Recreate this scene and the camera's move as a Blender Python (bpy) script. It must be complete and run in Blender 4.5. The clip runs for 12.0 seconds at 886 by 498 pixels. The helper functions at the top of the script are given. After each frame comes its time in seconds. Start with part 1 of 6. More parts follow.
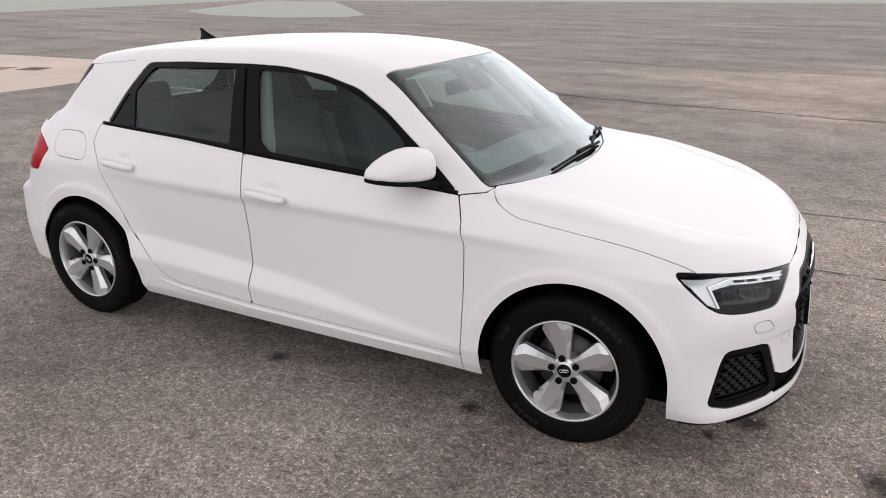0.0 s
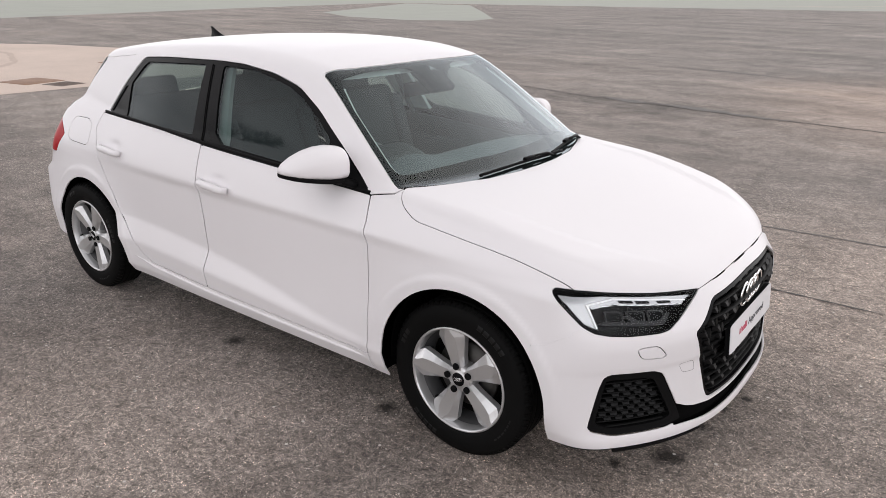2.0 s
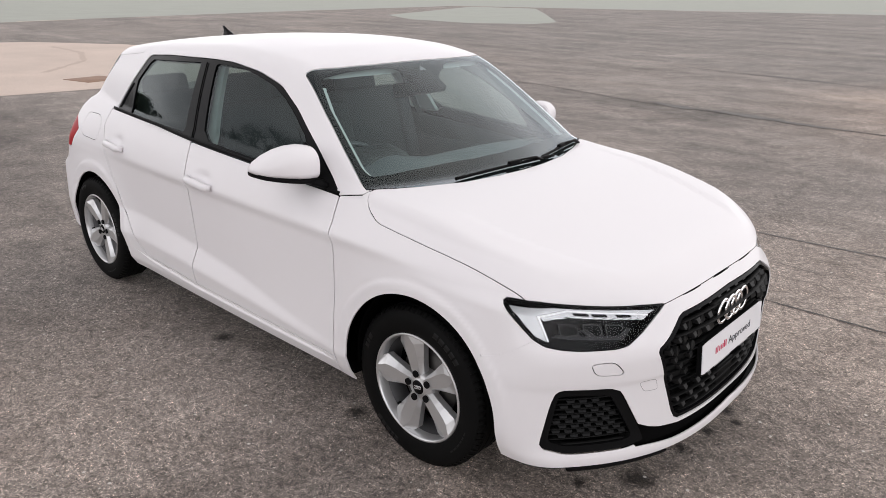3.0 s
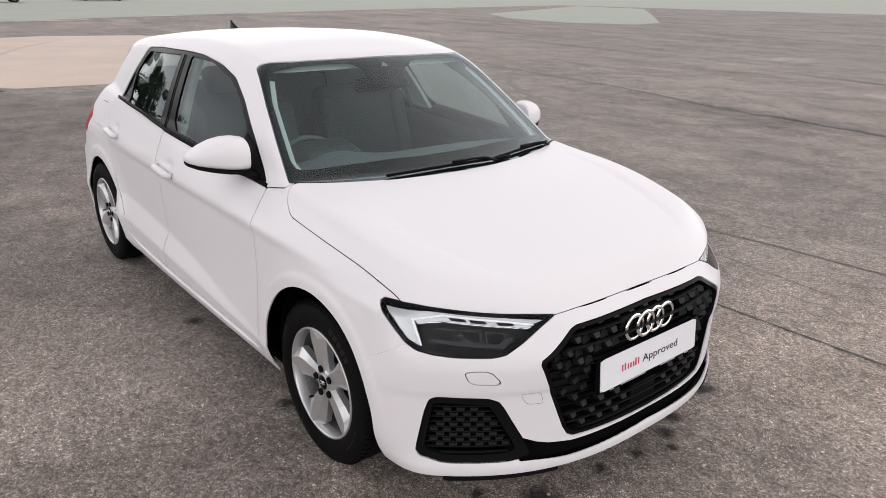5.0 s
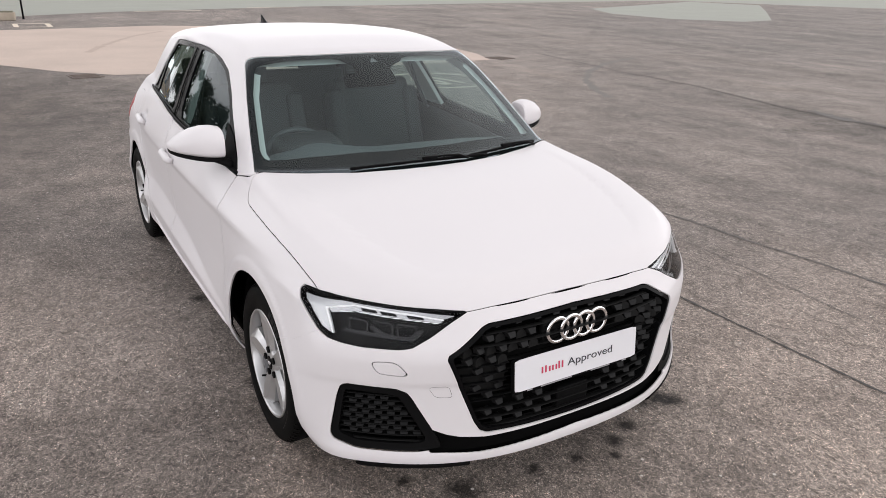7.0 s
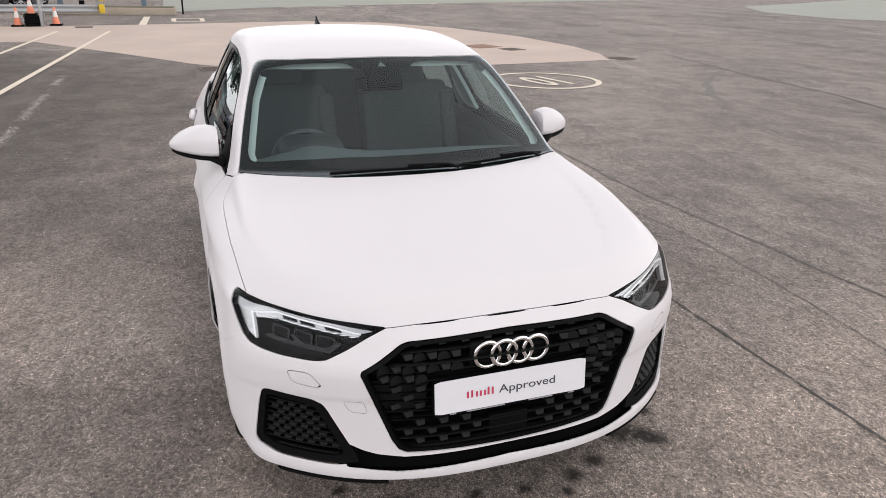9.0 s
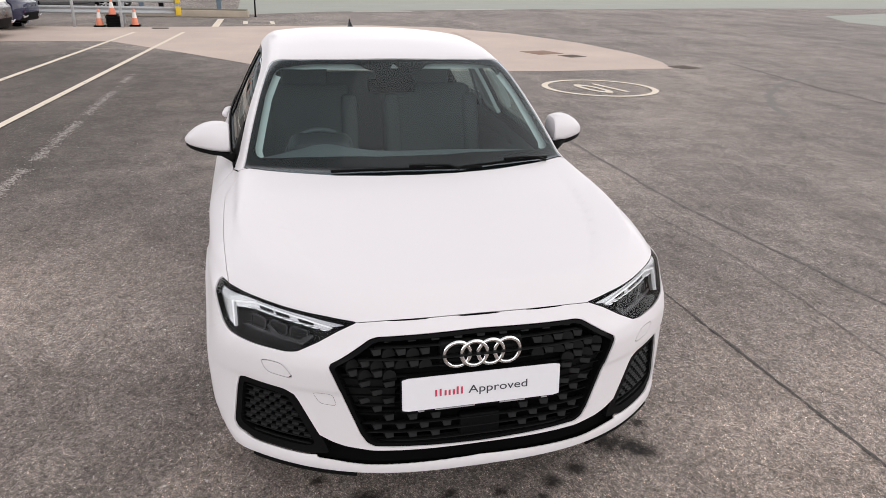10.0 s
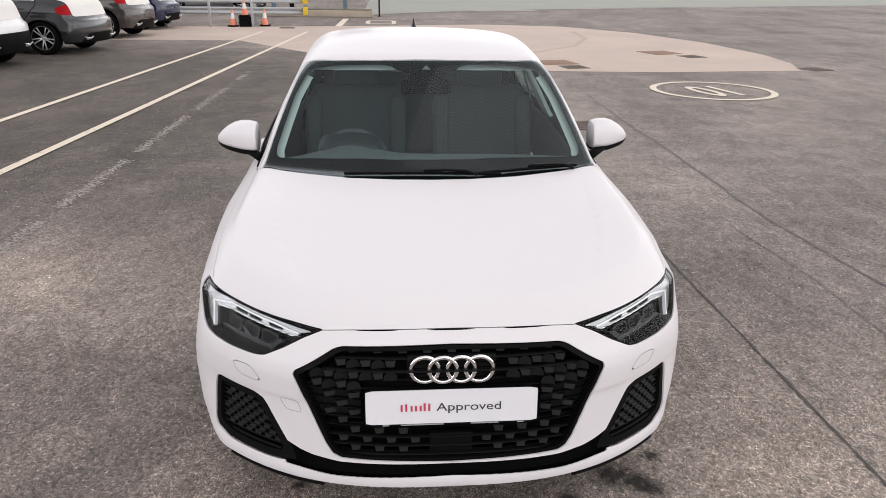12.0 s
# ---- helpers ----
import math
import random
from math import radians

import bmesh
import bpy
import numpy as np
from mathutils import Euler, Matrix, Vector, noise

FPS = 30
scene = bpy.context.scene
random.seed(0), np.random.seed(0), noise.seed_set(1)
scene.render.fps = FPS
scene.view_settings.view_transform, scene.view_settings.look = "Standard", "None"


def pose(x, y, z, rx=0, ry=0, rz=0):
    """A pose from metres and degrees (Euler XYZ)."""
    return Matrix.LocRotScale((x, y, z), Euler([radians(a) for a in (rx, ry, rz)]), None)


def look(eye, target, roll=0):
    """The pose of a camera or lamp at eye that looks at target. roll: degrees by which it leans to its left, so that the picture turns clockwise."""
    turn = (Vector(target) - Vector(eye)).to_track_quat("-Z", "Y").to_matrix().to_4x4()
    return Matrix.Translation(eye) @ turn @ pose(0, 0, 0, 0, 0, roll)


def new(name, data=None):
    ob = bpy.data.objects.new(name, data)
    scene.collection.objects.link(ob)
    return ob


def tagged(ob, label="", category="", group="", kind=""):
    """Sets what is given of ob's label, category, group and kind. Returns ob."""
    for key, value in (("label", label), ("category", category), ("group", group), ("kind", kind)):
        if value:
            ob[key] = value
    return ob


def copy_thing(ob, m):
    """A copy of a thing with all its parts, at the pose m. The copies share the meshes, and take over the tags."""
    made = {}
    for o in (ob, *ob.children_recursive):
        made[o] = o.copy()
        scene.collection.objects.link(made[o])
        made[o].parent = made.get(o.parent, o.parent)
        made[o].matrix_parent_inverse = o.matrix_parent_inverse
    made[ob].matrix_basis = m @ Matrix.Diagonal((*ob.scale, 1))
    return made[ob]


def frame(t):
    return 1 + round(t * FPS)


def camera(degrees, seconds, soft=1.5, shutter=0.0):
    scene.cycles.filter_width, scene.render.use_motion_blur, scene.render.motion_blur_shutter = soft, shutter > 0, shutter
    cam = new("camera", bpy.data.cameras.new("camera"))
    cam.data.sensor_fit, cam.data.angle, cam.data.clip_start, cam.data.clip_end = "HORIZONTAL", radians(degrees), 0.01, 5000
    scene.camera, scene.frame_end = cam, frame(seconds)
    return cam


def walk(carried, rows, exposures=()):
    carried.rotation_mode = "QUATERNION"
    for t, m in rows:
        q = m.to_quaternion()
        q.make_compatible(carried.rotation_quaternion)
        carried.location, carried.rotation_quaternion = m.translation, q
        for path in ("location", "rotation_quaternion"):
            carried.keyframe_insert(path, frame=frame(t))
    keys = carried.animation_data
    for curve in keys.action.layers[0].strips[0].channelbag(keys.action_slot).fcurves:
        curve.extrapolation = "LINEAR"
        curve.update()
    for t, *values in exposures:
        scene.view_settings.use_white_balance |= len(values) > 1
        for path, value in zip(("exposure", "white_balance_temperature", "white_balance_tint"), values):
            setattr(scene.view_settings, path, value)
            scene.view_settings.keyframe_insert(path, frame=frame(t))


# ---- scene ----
cam = camera(63.0, 12.0, soft=.85)
PATH = [
    (0, (0.653, -3.115, 1.649), (-0.187, -1.436, 0.959), 0.1),
    (0.5, (0.833, -2.974, 1.635), (-0.08, -1.331, 0.95), 0.3),
    (1, (0.97, -2.85, 1.647), (-0.017, -1.251, 0.964), 0.4),
    (1.5, (1.163, -2.758, 1.655), (0.101, -1.208, 0.969), 0.5),
    (2, (1.35, -2.685, 1.646), (0.214, -1.187, 0.964), 0.6),
    (2.5, (1.465, -2.551, 1.627), (0.259, -1.107, 0.949), 0.7),
    (3, (1.576, -2.411, 1.632), (0.308, -1.02, 0.956), 0.7),
    (5, (1.999, -1.909, 1.627), (0.547, -0.715, 0.945), 1.0),
    (5.5, (2.047, -1.794, 1.643), (0.559, -0.652, 0.952), 1.1),
    (6, (2.149, -1.684, 1.65), (0.625, -0.59, 0.956), 1.1),
    (6.5, (2.282, -1.586, 1.655), (0.721, -0.547, 0.959), 1.2),
    (7, (2.357, -1.496, 1.659), (0.757, -0.522, 0.957), 1.3),
    (9, (2.557, -0.891, 1.704), (0.803, -0.251, 0.986), 1.1),
    (9.5, (2.644, -0.757, 1.703), (0.861, -0.199, 0.99), 1.4),
    (10, (2.666, -0.636, 1.701), (0.856, -0.162, 0.993), 1.5),
    (10.5, (2.651, -0.499, 1.7), (0.824, -0.103, 0.991), 1.6),
    (11, (2.63, -0.409, 1.696), (0.787, -0.096, 0.985), 1.3),
    (11.5, (2.632, -0.306, 1.702), (0.778, -0.077, 0.987), 1.0),
    (12, (2.637, -0.179, 1.708), (0.775, -0.033, 0.992), 0.7),
]
walk(cam, [(t, look(eye, target, roll)) for t, eye, target, roll in PATH])

# ---- light: a bright overcast sky with a soft, veiled sun from the car's left ----
SUN_FROM = Vector((.25, .70, 1.1)).normalized()
world = bpy.data.worlds.new("overcast_sky")
scene.world = world
world.use_nodes = True
wn, wl = world.node_tree.nodes, world.node_tree.links
wn.clear()
sky = wn.new("ShaderNodeTexSky")
sky.sky_type, sky.sun_disc = "NISHITA", False
sky.sun_elevation = math.asin(SUN_FROM.z)
sky.sun_rotation = math.atan2(SUN_FROM.x, SUN_FROM.y)
sky.air_density, sky.dust_density = 1.0, 4.0
coords = wn.new("ShaderNodeTexCoord")
stretch = wn.new("ShaderNodeMapping")
stretch.inputs["Scale"].default_value = (1.0, 1.0, 2.6)
cloud = wn.new("ShaderNodeTexNoise")
cloud.inputs["Scale"].default_value, cloud.inputs["Detail"].default_value, cloud.inputs["Roughness"].default_value = 2.2, 6, .55
cramp = wn.new("ShaderNodeValToRGB")
cramp.color_ramp.elements[0].position, cramp.color_ramp.elements[0].color = .32, (6.15, 6.12, 6.4, 1)
cramp.color_ramp.elements[1].position, cramp.color_ramp.elements[1].color = .68, (13.6, 13.1, 13.1, 1)
veil = wn.new("ShaderNodeMix")
veil.data_type = "RGBA"
veil.inputs["Factor"].default_value = .88
back = wn.new("ShaderNodeBackground")
back.inputs["Strength"].default_value = .110
wout = wn.new("ShaderNodeOutputWorld")
wl.new(coords.outputs["Generated"], stretch.inputs["Vector"])
wl.new(stretch.outputs["Vector"], cloud.inputs["Vector"])
wl.new(cloud.outputs["Fac"], cramp.inputs["Fac"])
wl.new(sky.outputs["Color"], veil.inputs[6])
wl.new(cramp.outputs["Color"], veil.inputs[7])
# haze: the sky is a little brighter towards the horizon
updir = wn.new("ShaderNodeSeparateXYZ")
wl.new(coords.outputs["Generated"], updir.inputs["Vector"])
fall = wn.new("ShaderNodeMapRange")
fall.inputs["From Min"].default_value, fall.inputs["From Max"].default_value = 0.0, 0.9
fall.inputs["To Min"].default_value, fall.inputs["To Max"].default_value = 2.20, .56
wl.new(updir.outputs["Z"], fall.inputs["Value"])
haze = wn.new("ShaderNodeVectorMath")
haze.operation = "SCALE"
wl.new(veil.outputs[2], haze.inputs[0])
wl.new(fall.outputs["Result"], haze.inputs["Scale"])
wl.new(haze.outputs["Vector"], back.inputs["Color"])
wl.new(back.outputs["Background"], wout.inputs["Surface"])

sun = new("sun", bpy.data.lights.new("sun", "SUN"))
sun.data.energy, sun.data.angle, sun.data.color = .42, radians(75), (1.0, .955, .91)
sun.matrix_world = look(SUN_FROM * 60, (0, 0, 0))

# ---- materials ----
def material(name, color, rough=.5, metal=0.0, coat=0.0, ior=1.45, spec=.5):
    m = bpy.data.materials.new(name)
    m.use_nodes = True
    b = m.node_tree.nodes["Principled BSDF"]
    b.inputs["Base Color"].default_value = (*color, 1)
    b.inputs["Roughness"].default_value, b.inputs["Metallic"].default_value = rough, metal
    b.inputs["Coat Weight"].default_value, b.inputs["Coat Roughness"].default_value = coat, .03
    b.inputs["IOR"].default_value = ior
    b.inputs["Specular IOR Level"].default_value = spec
    return m


def node(m, kind, **values):
    n = m.node_tree.nodes.new(kind)
    for key, value in values.items():
        n.inputs[key.replace("_", " ")].default_value = value
    return n


def link(m, a, b):
    m.node_tree.links.new(a, b)


def ramp(m, fac, stops):
    r = m.node_tree.nodes.new("ShaderNodeValToRGB")
    while len(r.color_ramp.elements) < len(stops):
        r.color_ramp.elements.new(.5)
    for e, (p, c) in zip(r.color_ramp.elements, stops):
        e.position, e.color = p, (c if len(c) == 4 else (*c, 1))
    link(m, fac, r.inputs["Fac"])
    return r.outputs["Color"]


def mix(m, fac, a, b, blend="MIX"):
    n = m.node_tree.nodes.new("ShaderNodeMix")
    n.data_type, n.blend_type = "RGBA", blend
    for i, v in ((0, fac), (6, a), (7, b)):
        if hasattr(v, "is_linked"):
            link(m, v, n.inputs[i])
        else:
            n.inputs[i].default_value = v if i == 0 else (*v, 1)
    return n.outputs[2]


def position(m):
    return m.node_tree.nodes.new("ShaderNodeNewGeometry").outputs["Position"]


def noise_of(m, scale, detail=4.0, rough=.55, vector=None):
    n = node(m, "ShaderNodeTexNoise", Scale=scale, Detail=detail, Roughness=rough)
    link(m, vector or position(m), n.inputs["Vector"])
    return n.outputs["Fac"]


def bump(m, height, strength, distance):
    n = node(m, "ShaderNodeBump", Strength=strength, Distance=distance)
    link(m, height, n.inputs["Height"])
    link(m, n.outputs["Normal"], m.node_tree.nodes["Principled BSDF"].inputs["Normal"])


def worn(name, color, rough, metal=0.0, coat=0.0, spread=.12, grain=60, relief=.0, spec=.5):
    """A surface with slight variation of tone and gloss at two scales."""
    m = material(name, color, rough, metal, coat, spec=spec)
    b = m.node_tree.nodes["Principled BSDF"]
    big, small = noise_of(m, 1.7, 5), noise_of(m, grain, 3)
    lo, hi = tuple(c * (1 - spread) for c in color), tuple(min(1, c * (1 + spread)) for c in color)
    tone = ramp(m, big, [(.3, lo), (.7, hi)])
    tone = mix(m, .25, tone, ramp(m, small, [(.3, lo), (.7, hi)]))
    link(m, tone, b.inputs["Base Color"])
    g = ramp(m, big, [(.3, (rough * .85,) * 3), (.7, (min(1, rough * 1.15),) * 3)])
    link(m, g, b.inputs["Roughness"])
    if relief:
        bump(m, small, 1.0, relief)
    return m


def thin_glass(name, tint, gloss=(1, 1, 1), base=.045, power_of=5.0):
    m = bpy.data.materials.new(name)
    m.use_nodes = True
    m.node_tree.nodes.clear()
    clear = node(m, "ShaderNodeBsdfTransparent", Color=(*tint, 1))
    shine = node(m, "ShaderNodeBsdfGlossy", Color=(*gloss, 1), Roughness=.0)
    facing = node(m, "ShaderNodeLayerWeight", Blend=.5)
    power = node(m, "ShaderNodeMath")
    power.operation = "POWER"
    link(m, facing.outputs["Facing"], power.inputs[0])
    power.inputs[1].default_value = power_of
    edge = node(m, "ShaderNodeMath")
    edge.operation = "MULTIPLY_ADD"
    link(m, power.outputs[0], edge.inputs[0])
    edge.inputs[1].default_value, edge.inputs[2].default_value = .93, base
    both = m.node_tree.nodes.new("ShaderNodeMixShader")
    out = m.node_tree.nodes.new("ShaderNodeOutputMaterial")
    link(m, edge.outputs[0], both.inputs["Fac"])
    link(m, clear.outputs["BSDF"], both.inputs[1])
    link(m, shine.outputs["BSDF"], both.inputs[2])
    link(m, both.outputs["Shader"], out.inputs["Surface"])
    return m


PAINT = worn("white_paint", (.75, .726, .742), .45, coat=.30, spread=.012, grain=300, spec=.25)
PAINT.node_tree.nodes["Principled BSDF"].inputs["Coat Roughness"].default_value = .14
BLACK_GLOSS = worn("black_gloss", (.005, .005, .0055), .25, coat=.0, spread=.2, spec=.07)
BLACK_TRIM = worn("black_trim", (.006, .006, .0063), .5, spread=.2, grain=400, relief=.0002, spec=.05)
BLACK_MATT = worn("black_matt", (.008, .008, .008), .6, spread=.2, spec=.12)
CELL_BLACK = worn("cell_black", (.0135, .0135, .014), .46, spread=.15, grain=300, spec=.16)
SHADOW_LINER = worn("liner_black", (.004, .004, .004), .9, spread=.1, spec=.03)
RUBBER = worn("tyre_rubber", (.005, .005, .005), .6, spread=.25, grain=240, relief=.0004, spec=.07)
RAISED_RUBBER = worn("raised_rubber", (.010, .0098, .0098), .5, spread=.2, grain=240, spec=.16)
ALLOY = worn("silver_alloy", (.60, .60, .605), .33, metal=.74, coat=.4, spread=.05, grain=500)
ALLOY_DARK = worn("alloy_barrel", (.16, .16, .165), .45, metal=.7, spread=.1)
CHROME = material("chrome", (.86, .86, .87), .06, 1.0)
DISC = worn("brake_steel", (.08, .076, .072), .5, metal=.8, spread=.2)
SCREEN_GLASS = thin_glass("screen_glass", (.84, .965, .955), (.92, .98, 1.02), .040, 4.0)
SIDE_GLASS = thin_glass("side_glass", (.42, .50, .49), (.92, .98, 1), .028, 6.2)
LENS = thin_glass("lamp_lens", (.97, .98, .99), base=.009)
FRIT = worn("frit_black", (.004, .0042, .0045), .6, spread=.1, spec=.03)
SILVER_BOWL = worn("lamp_silver", (.47, .475, .48), .26, metal=.75, spread=.08)
LIGHT_GUIDE = worn("light_guide", (.92, .93, .94), .25, coat=.8, spread=.03)
LAMP_BLACK = worn("lamp_black", (.006, .006, .0065), .2, spread=.2, spec=.12)
LAMP_GREY = worn("lamp_grey", (.022, .022, .024), .3, spread=.15, spec=.3)
TAIL_RED = worn("tail_red", (.36, .006, .012), .3, spread=.15, spec=.12)
PLATE_WHITE = worn("plate_white", (.80, .80, .83), .35, coat=.4, spread=.02)
PRINT_RED = material("print_red", (.55, .05, .11), .5)
PRINT_BLACK = material("print_black", (.05, .05, .06), .5)
PRINT_GREY = material("print_grey", (.35, .35, .36), .5)
TRIM_GREY = worn("cabin_light_trim", (.47, .49, .48), .8, spread=.06, grain=500, relief=.0003)
CABIN_DARK = worn("cabin_dark", (.095, .104, .110), .65, spread=.12, grain=200)
SEAT_CLOTH = worn("seat_cloth", (.075, .080, .084), .85, spread=.2, grain=200)
SENSOR_GREY = worn("sensor_grey", (.12, .125, .13), .5)
WHEEL_LEATHER = worn("wheel_leather", (.026, .028, .030), .55, spread=.1)
RIM_LEATHER = worn("rim_leather", (.075, .080, .084), .45, spread=.1)

# ---- the car body as one smooth closed form; x ahead from the front axle, y to the left, z up ----
def hermite(keys):
    """A smooth curve through (position, value) keys."""
    k = np.array(keys, float)
    px, pv = k[:, 0], k[:, 1]
    d = np.diff(pv) / np.diff(px)
    m = np.empty(len(px))
    m[0], m[-1] = d[0], d[-1]
    for i in range(1, len(px) - 1):
        m[i] = 0 if d[i - 1] * d[i] <= 0 else 2 * d[i - 1] * d[i] / (d[i - 1] + d[i])
    def f(x):
        x = np.asarray(x, float)
        xc = np.clip(x, px[0], px[-1])
        i = np.clip(np.searchsorted(px, xc) - 1, 0, len(px) - 2)
        h = px[i + 1] - px[i]
        t = (xc - px[i]) / h
        v = (pv[i] * (1 + 2 * t) * (1 - t) ** 2 + m[i] * h * t * (1 - t) ** 2
             + pv[i + 1] * t * t * (3 - 2 * t) + m[i + 1] * h * t * t * (t - 1))
        return v + np.where(x < px[0], (x - px[0]) * m[0], 0) + np.where(x > px[-1], (x - px[-1]) * m[-1], 0)
    return f


def smax(a, b, k):
    h = np.maximum(k - np.abs(a - b), 0) / k
    return np.maximum(a, b) + h * h * k / 4


def smin(a, b, k):
    return -smax(-a, -b, k)


AXLE_F, AXLE_R, HUB, ARCH = 0.0, -2.563, 0.302, 0.350

# half widths along the car at the heights of the section
w_bottom = hermite([(-3.1, .70), (-2.2, .785), (-1.3, .795), (-.4, .79), (.3, .785), (.8, .74)])
w_sill = hermite([(-3.1, .79), (-2.2, .832), (-1.3, .838), (-.4, .835), (.3, .822), (.8, .79)])
w_low = hermite([(-3.1, .80), (-2.2, .852), (-1.3, .859), (-.4, .853), (.3, .835), (.8, .80)])
w_high = hermite([(-3.1, .80), (-2.2, .814), (-1.3, .822), (-.4, .848), (.3, .836), (.8, .80)])
w_mid = hermite([(-3.1, .795), (-2.2, .820), (-1.3, .834), (-.4, .842), (.3, .834), (.8, .80)])
w_crease = hermite([(-3.1, .785), (-2.5, .806), (-2.0, .835), (-1.3, .854), (-.4, .853), (.1, .8262), (.4, .771), (.8, .682)])
w_belt = hermite([(-3.1, .64), (-2.5, .700), (-2.0, .740), (-1.3, .778), (-.8, .772), (-.4, .742), (.1, .7434), (.8, .5876)])
z_low = hermite([(-3.1, .42), (-2.0, .405), (-1.2, .375), (-.42, .325), (.8, .30)])
z_high = hermite([(-3.1, .53), (-2.0, .515), (-1.2, .455), (-.42, .350), (.8, .335)])
z_crease = hermite([(-3.1, .80), (-1.3, .795), (-.4, .79), (.2, .765), (.8, .72)])
z_belt = hermite([(-3.1, 1.00), (-2.4, 1.000), (-1.75, .992), (-1.3, .966), (-.8, .928), (-.4, .903), (.1, .8557), (.8, .7531)])


def side_section(x, z):
    """Half width of the lower body, creases sharp."""
    zc = z_crease(x)
    zs = [np.full_like(x, .17), np.full_like(x, .255), z_low(x), z_high(x), .55 * z_high(x) + .45 * zc, zc - .034, zc, z_belt(x)]
    ws = [w_bottom(x), w_sill(x), w_low(x), w_high(x), w_mid(x), .72 * w_mid(x) + .28 * w_crease(x), w_crease(x), w_belt(x)]
    out = ws[0] + (z - zs[0]) * .2
    for i in range(7):
        t = (z - zs[i]) / (zs[i + 1] - zs[i])
        tc = np.clip(t, 0, 1)
        if i == 6:
            tc = tc ** 1.25
        out = np.where(t >= 0, ws[i] + (ws[i + 1] - ws[i]) * tc, out)
    t = z - zs[7]
    out = np.where(t > 0, ws[7] - t * .55, out)
    return out


def side_width(x, z):
    out = sum(side_section(x, z + d) for d in (-.005, .0, .005)) / 3
    for ax in (.02, -2.50):
        r = np.hypot(x - ax, z - HUB)
        up = np.clip((z - .15) / .3, 0, 1)
        lip = np.clip((.420 - r) / .016, 0, 1)
        lip = lip * lip * (3 - 2 * lip)
        out = out + up * (.007 * lip + .013 * np.exp(-(np.maximum(r - .40, 0) / .075) ** 2)) * np.clip((.80 - z) / .12, 0, 1)
    for hx, hz in ((-1.295, .842), (-2.205, .868)):
        out = out - .012 * np.exp(-((x - hx) / .055) ** 2 - ((z - hz) / .020) ** 2)
    return out


nose_x = hermite([(.15, .74), (.185, .785), (.205, .800), (.235, .803), (.262, .793), (.30, .789), (.44, .790), (.476, .7915), (.500, .798), (.56, .801), (.60, .792), (.655, .758), (.70, .7337), (.74, .710), (.80, .6473)])
bonnet_z = hermite([(-3.3, 1.015), (-2.4, 1.03), (-1.6, 1.03), (-1.0, 1.01), (-.4, .955), (-.2, .931), (0, .909), (.2, .869), (.4, .825), (.6, .781), (.72, .697), (.80, .637)])
fold_y = hermite([(-.4, .72), (-.2, .733), (0, .738), (.13, .732), (.2, .722), (.34, .695), (.43, .665), (.5, .642), (.6, .60)])
ridge_y = hermite([(-.4, .635), (-.2, .612), (0, .600), (.17, .585), (.33, .55), (.43, .512), (.5, .480), (.57, .435), (.70, .33)])
roof_z = hermite([(-3.0, 1.245), (-2.75, 1.305), (-2.37, 1.358), (-1.9, 1.395), (-1.5, 1.406), (-1.15, 1.392), (-.85, 1.345), (-.5, 1.25)])
g_belt = hermite([(-3.1, .60), (-2.6, .665), (-2.2, .715), (-1.75, .758), (-1.3, .772), (-.8, .764), (-.4, .730), (0, .69)])
tail_x = hermite([(.15, -3.10), (.25, -3.17), (.45, -3.20), (.62, -3.19), (.68, -3.12), (.95, -3.03), (1.05, -2.98)])


def lower_form(x, y, z):
    side = y - side_width(x, z)
    off = y - ridge_y(x)
    step = np.clip(off / .020 + .5, 0, 1)
    drop = np.clip((y - fold_y(x)) / .022 + .5, 0, 1)
    ridge = .0060 * (step * step * (3 - 2 * step) - drop * drop * (3 - 2 * drop)) * np.clip((x + .26) / .42, 0, 1) * np.clip((.64 - x) / .2, 0, 1)
    top = z - (bonnet_z(x) - .020 * y ** 2 + ridge)
    top = top / np.sqrt(1 + .2 ** 2)
    nose = (x - nose_x(z) + .574 * y ** 2.77) * .85
    tail = tail_x(z) + .27 * y ** 2.8 - x
    f = smax(side, top, .032)
    f = smax(f, nose, .05)
    f = smax(f, tail * .9, .10)
    return smax(f, .17 - z, .03)


def upper_form(x, y, z):
    dz = z - z_belt(x)
    dz = np.clip(dz, 0, 1)
    side = (y - (g_belt(x) - .42 * dz - .31 * dz ** 2)) * .85
    top = (z - (roof_z(x) - .06 * y ** 2 - .17 * y ** 4)) * .95
    screen = (x - (-.255 - 1.40 * (z - .945) - .10 * (z - .945) ** 2 - .25 * y ** 2)) * .55
    hatch = (-2.76 - .75 * (1.28 - z) + .40 * y ** 2.4 - x) * .8
    f = smax(side, top, .045)
    f = smax(f, screen, .022)
    f = smax(f, hatch, .05)
    return smax(f, z_belt(x) - .08 - z, .02)


def body_form(x, y, z):
    """Below zero inside the body."""
    y = np.abs(y)
    return smin(lower_form(x, y, z), upper_form(x, y, z), .012 + .035 * np.clip((-2.50 - x) / .2, 0, 1))


AX0, AX1, AXZ = -2.75, 0.10, 0.60


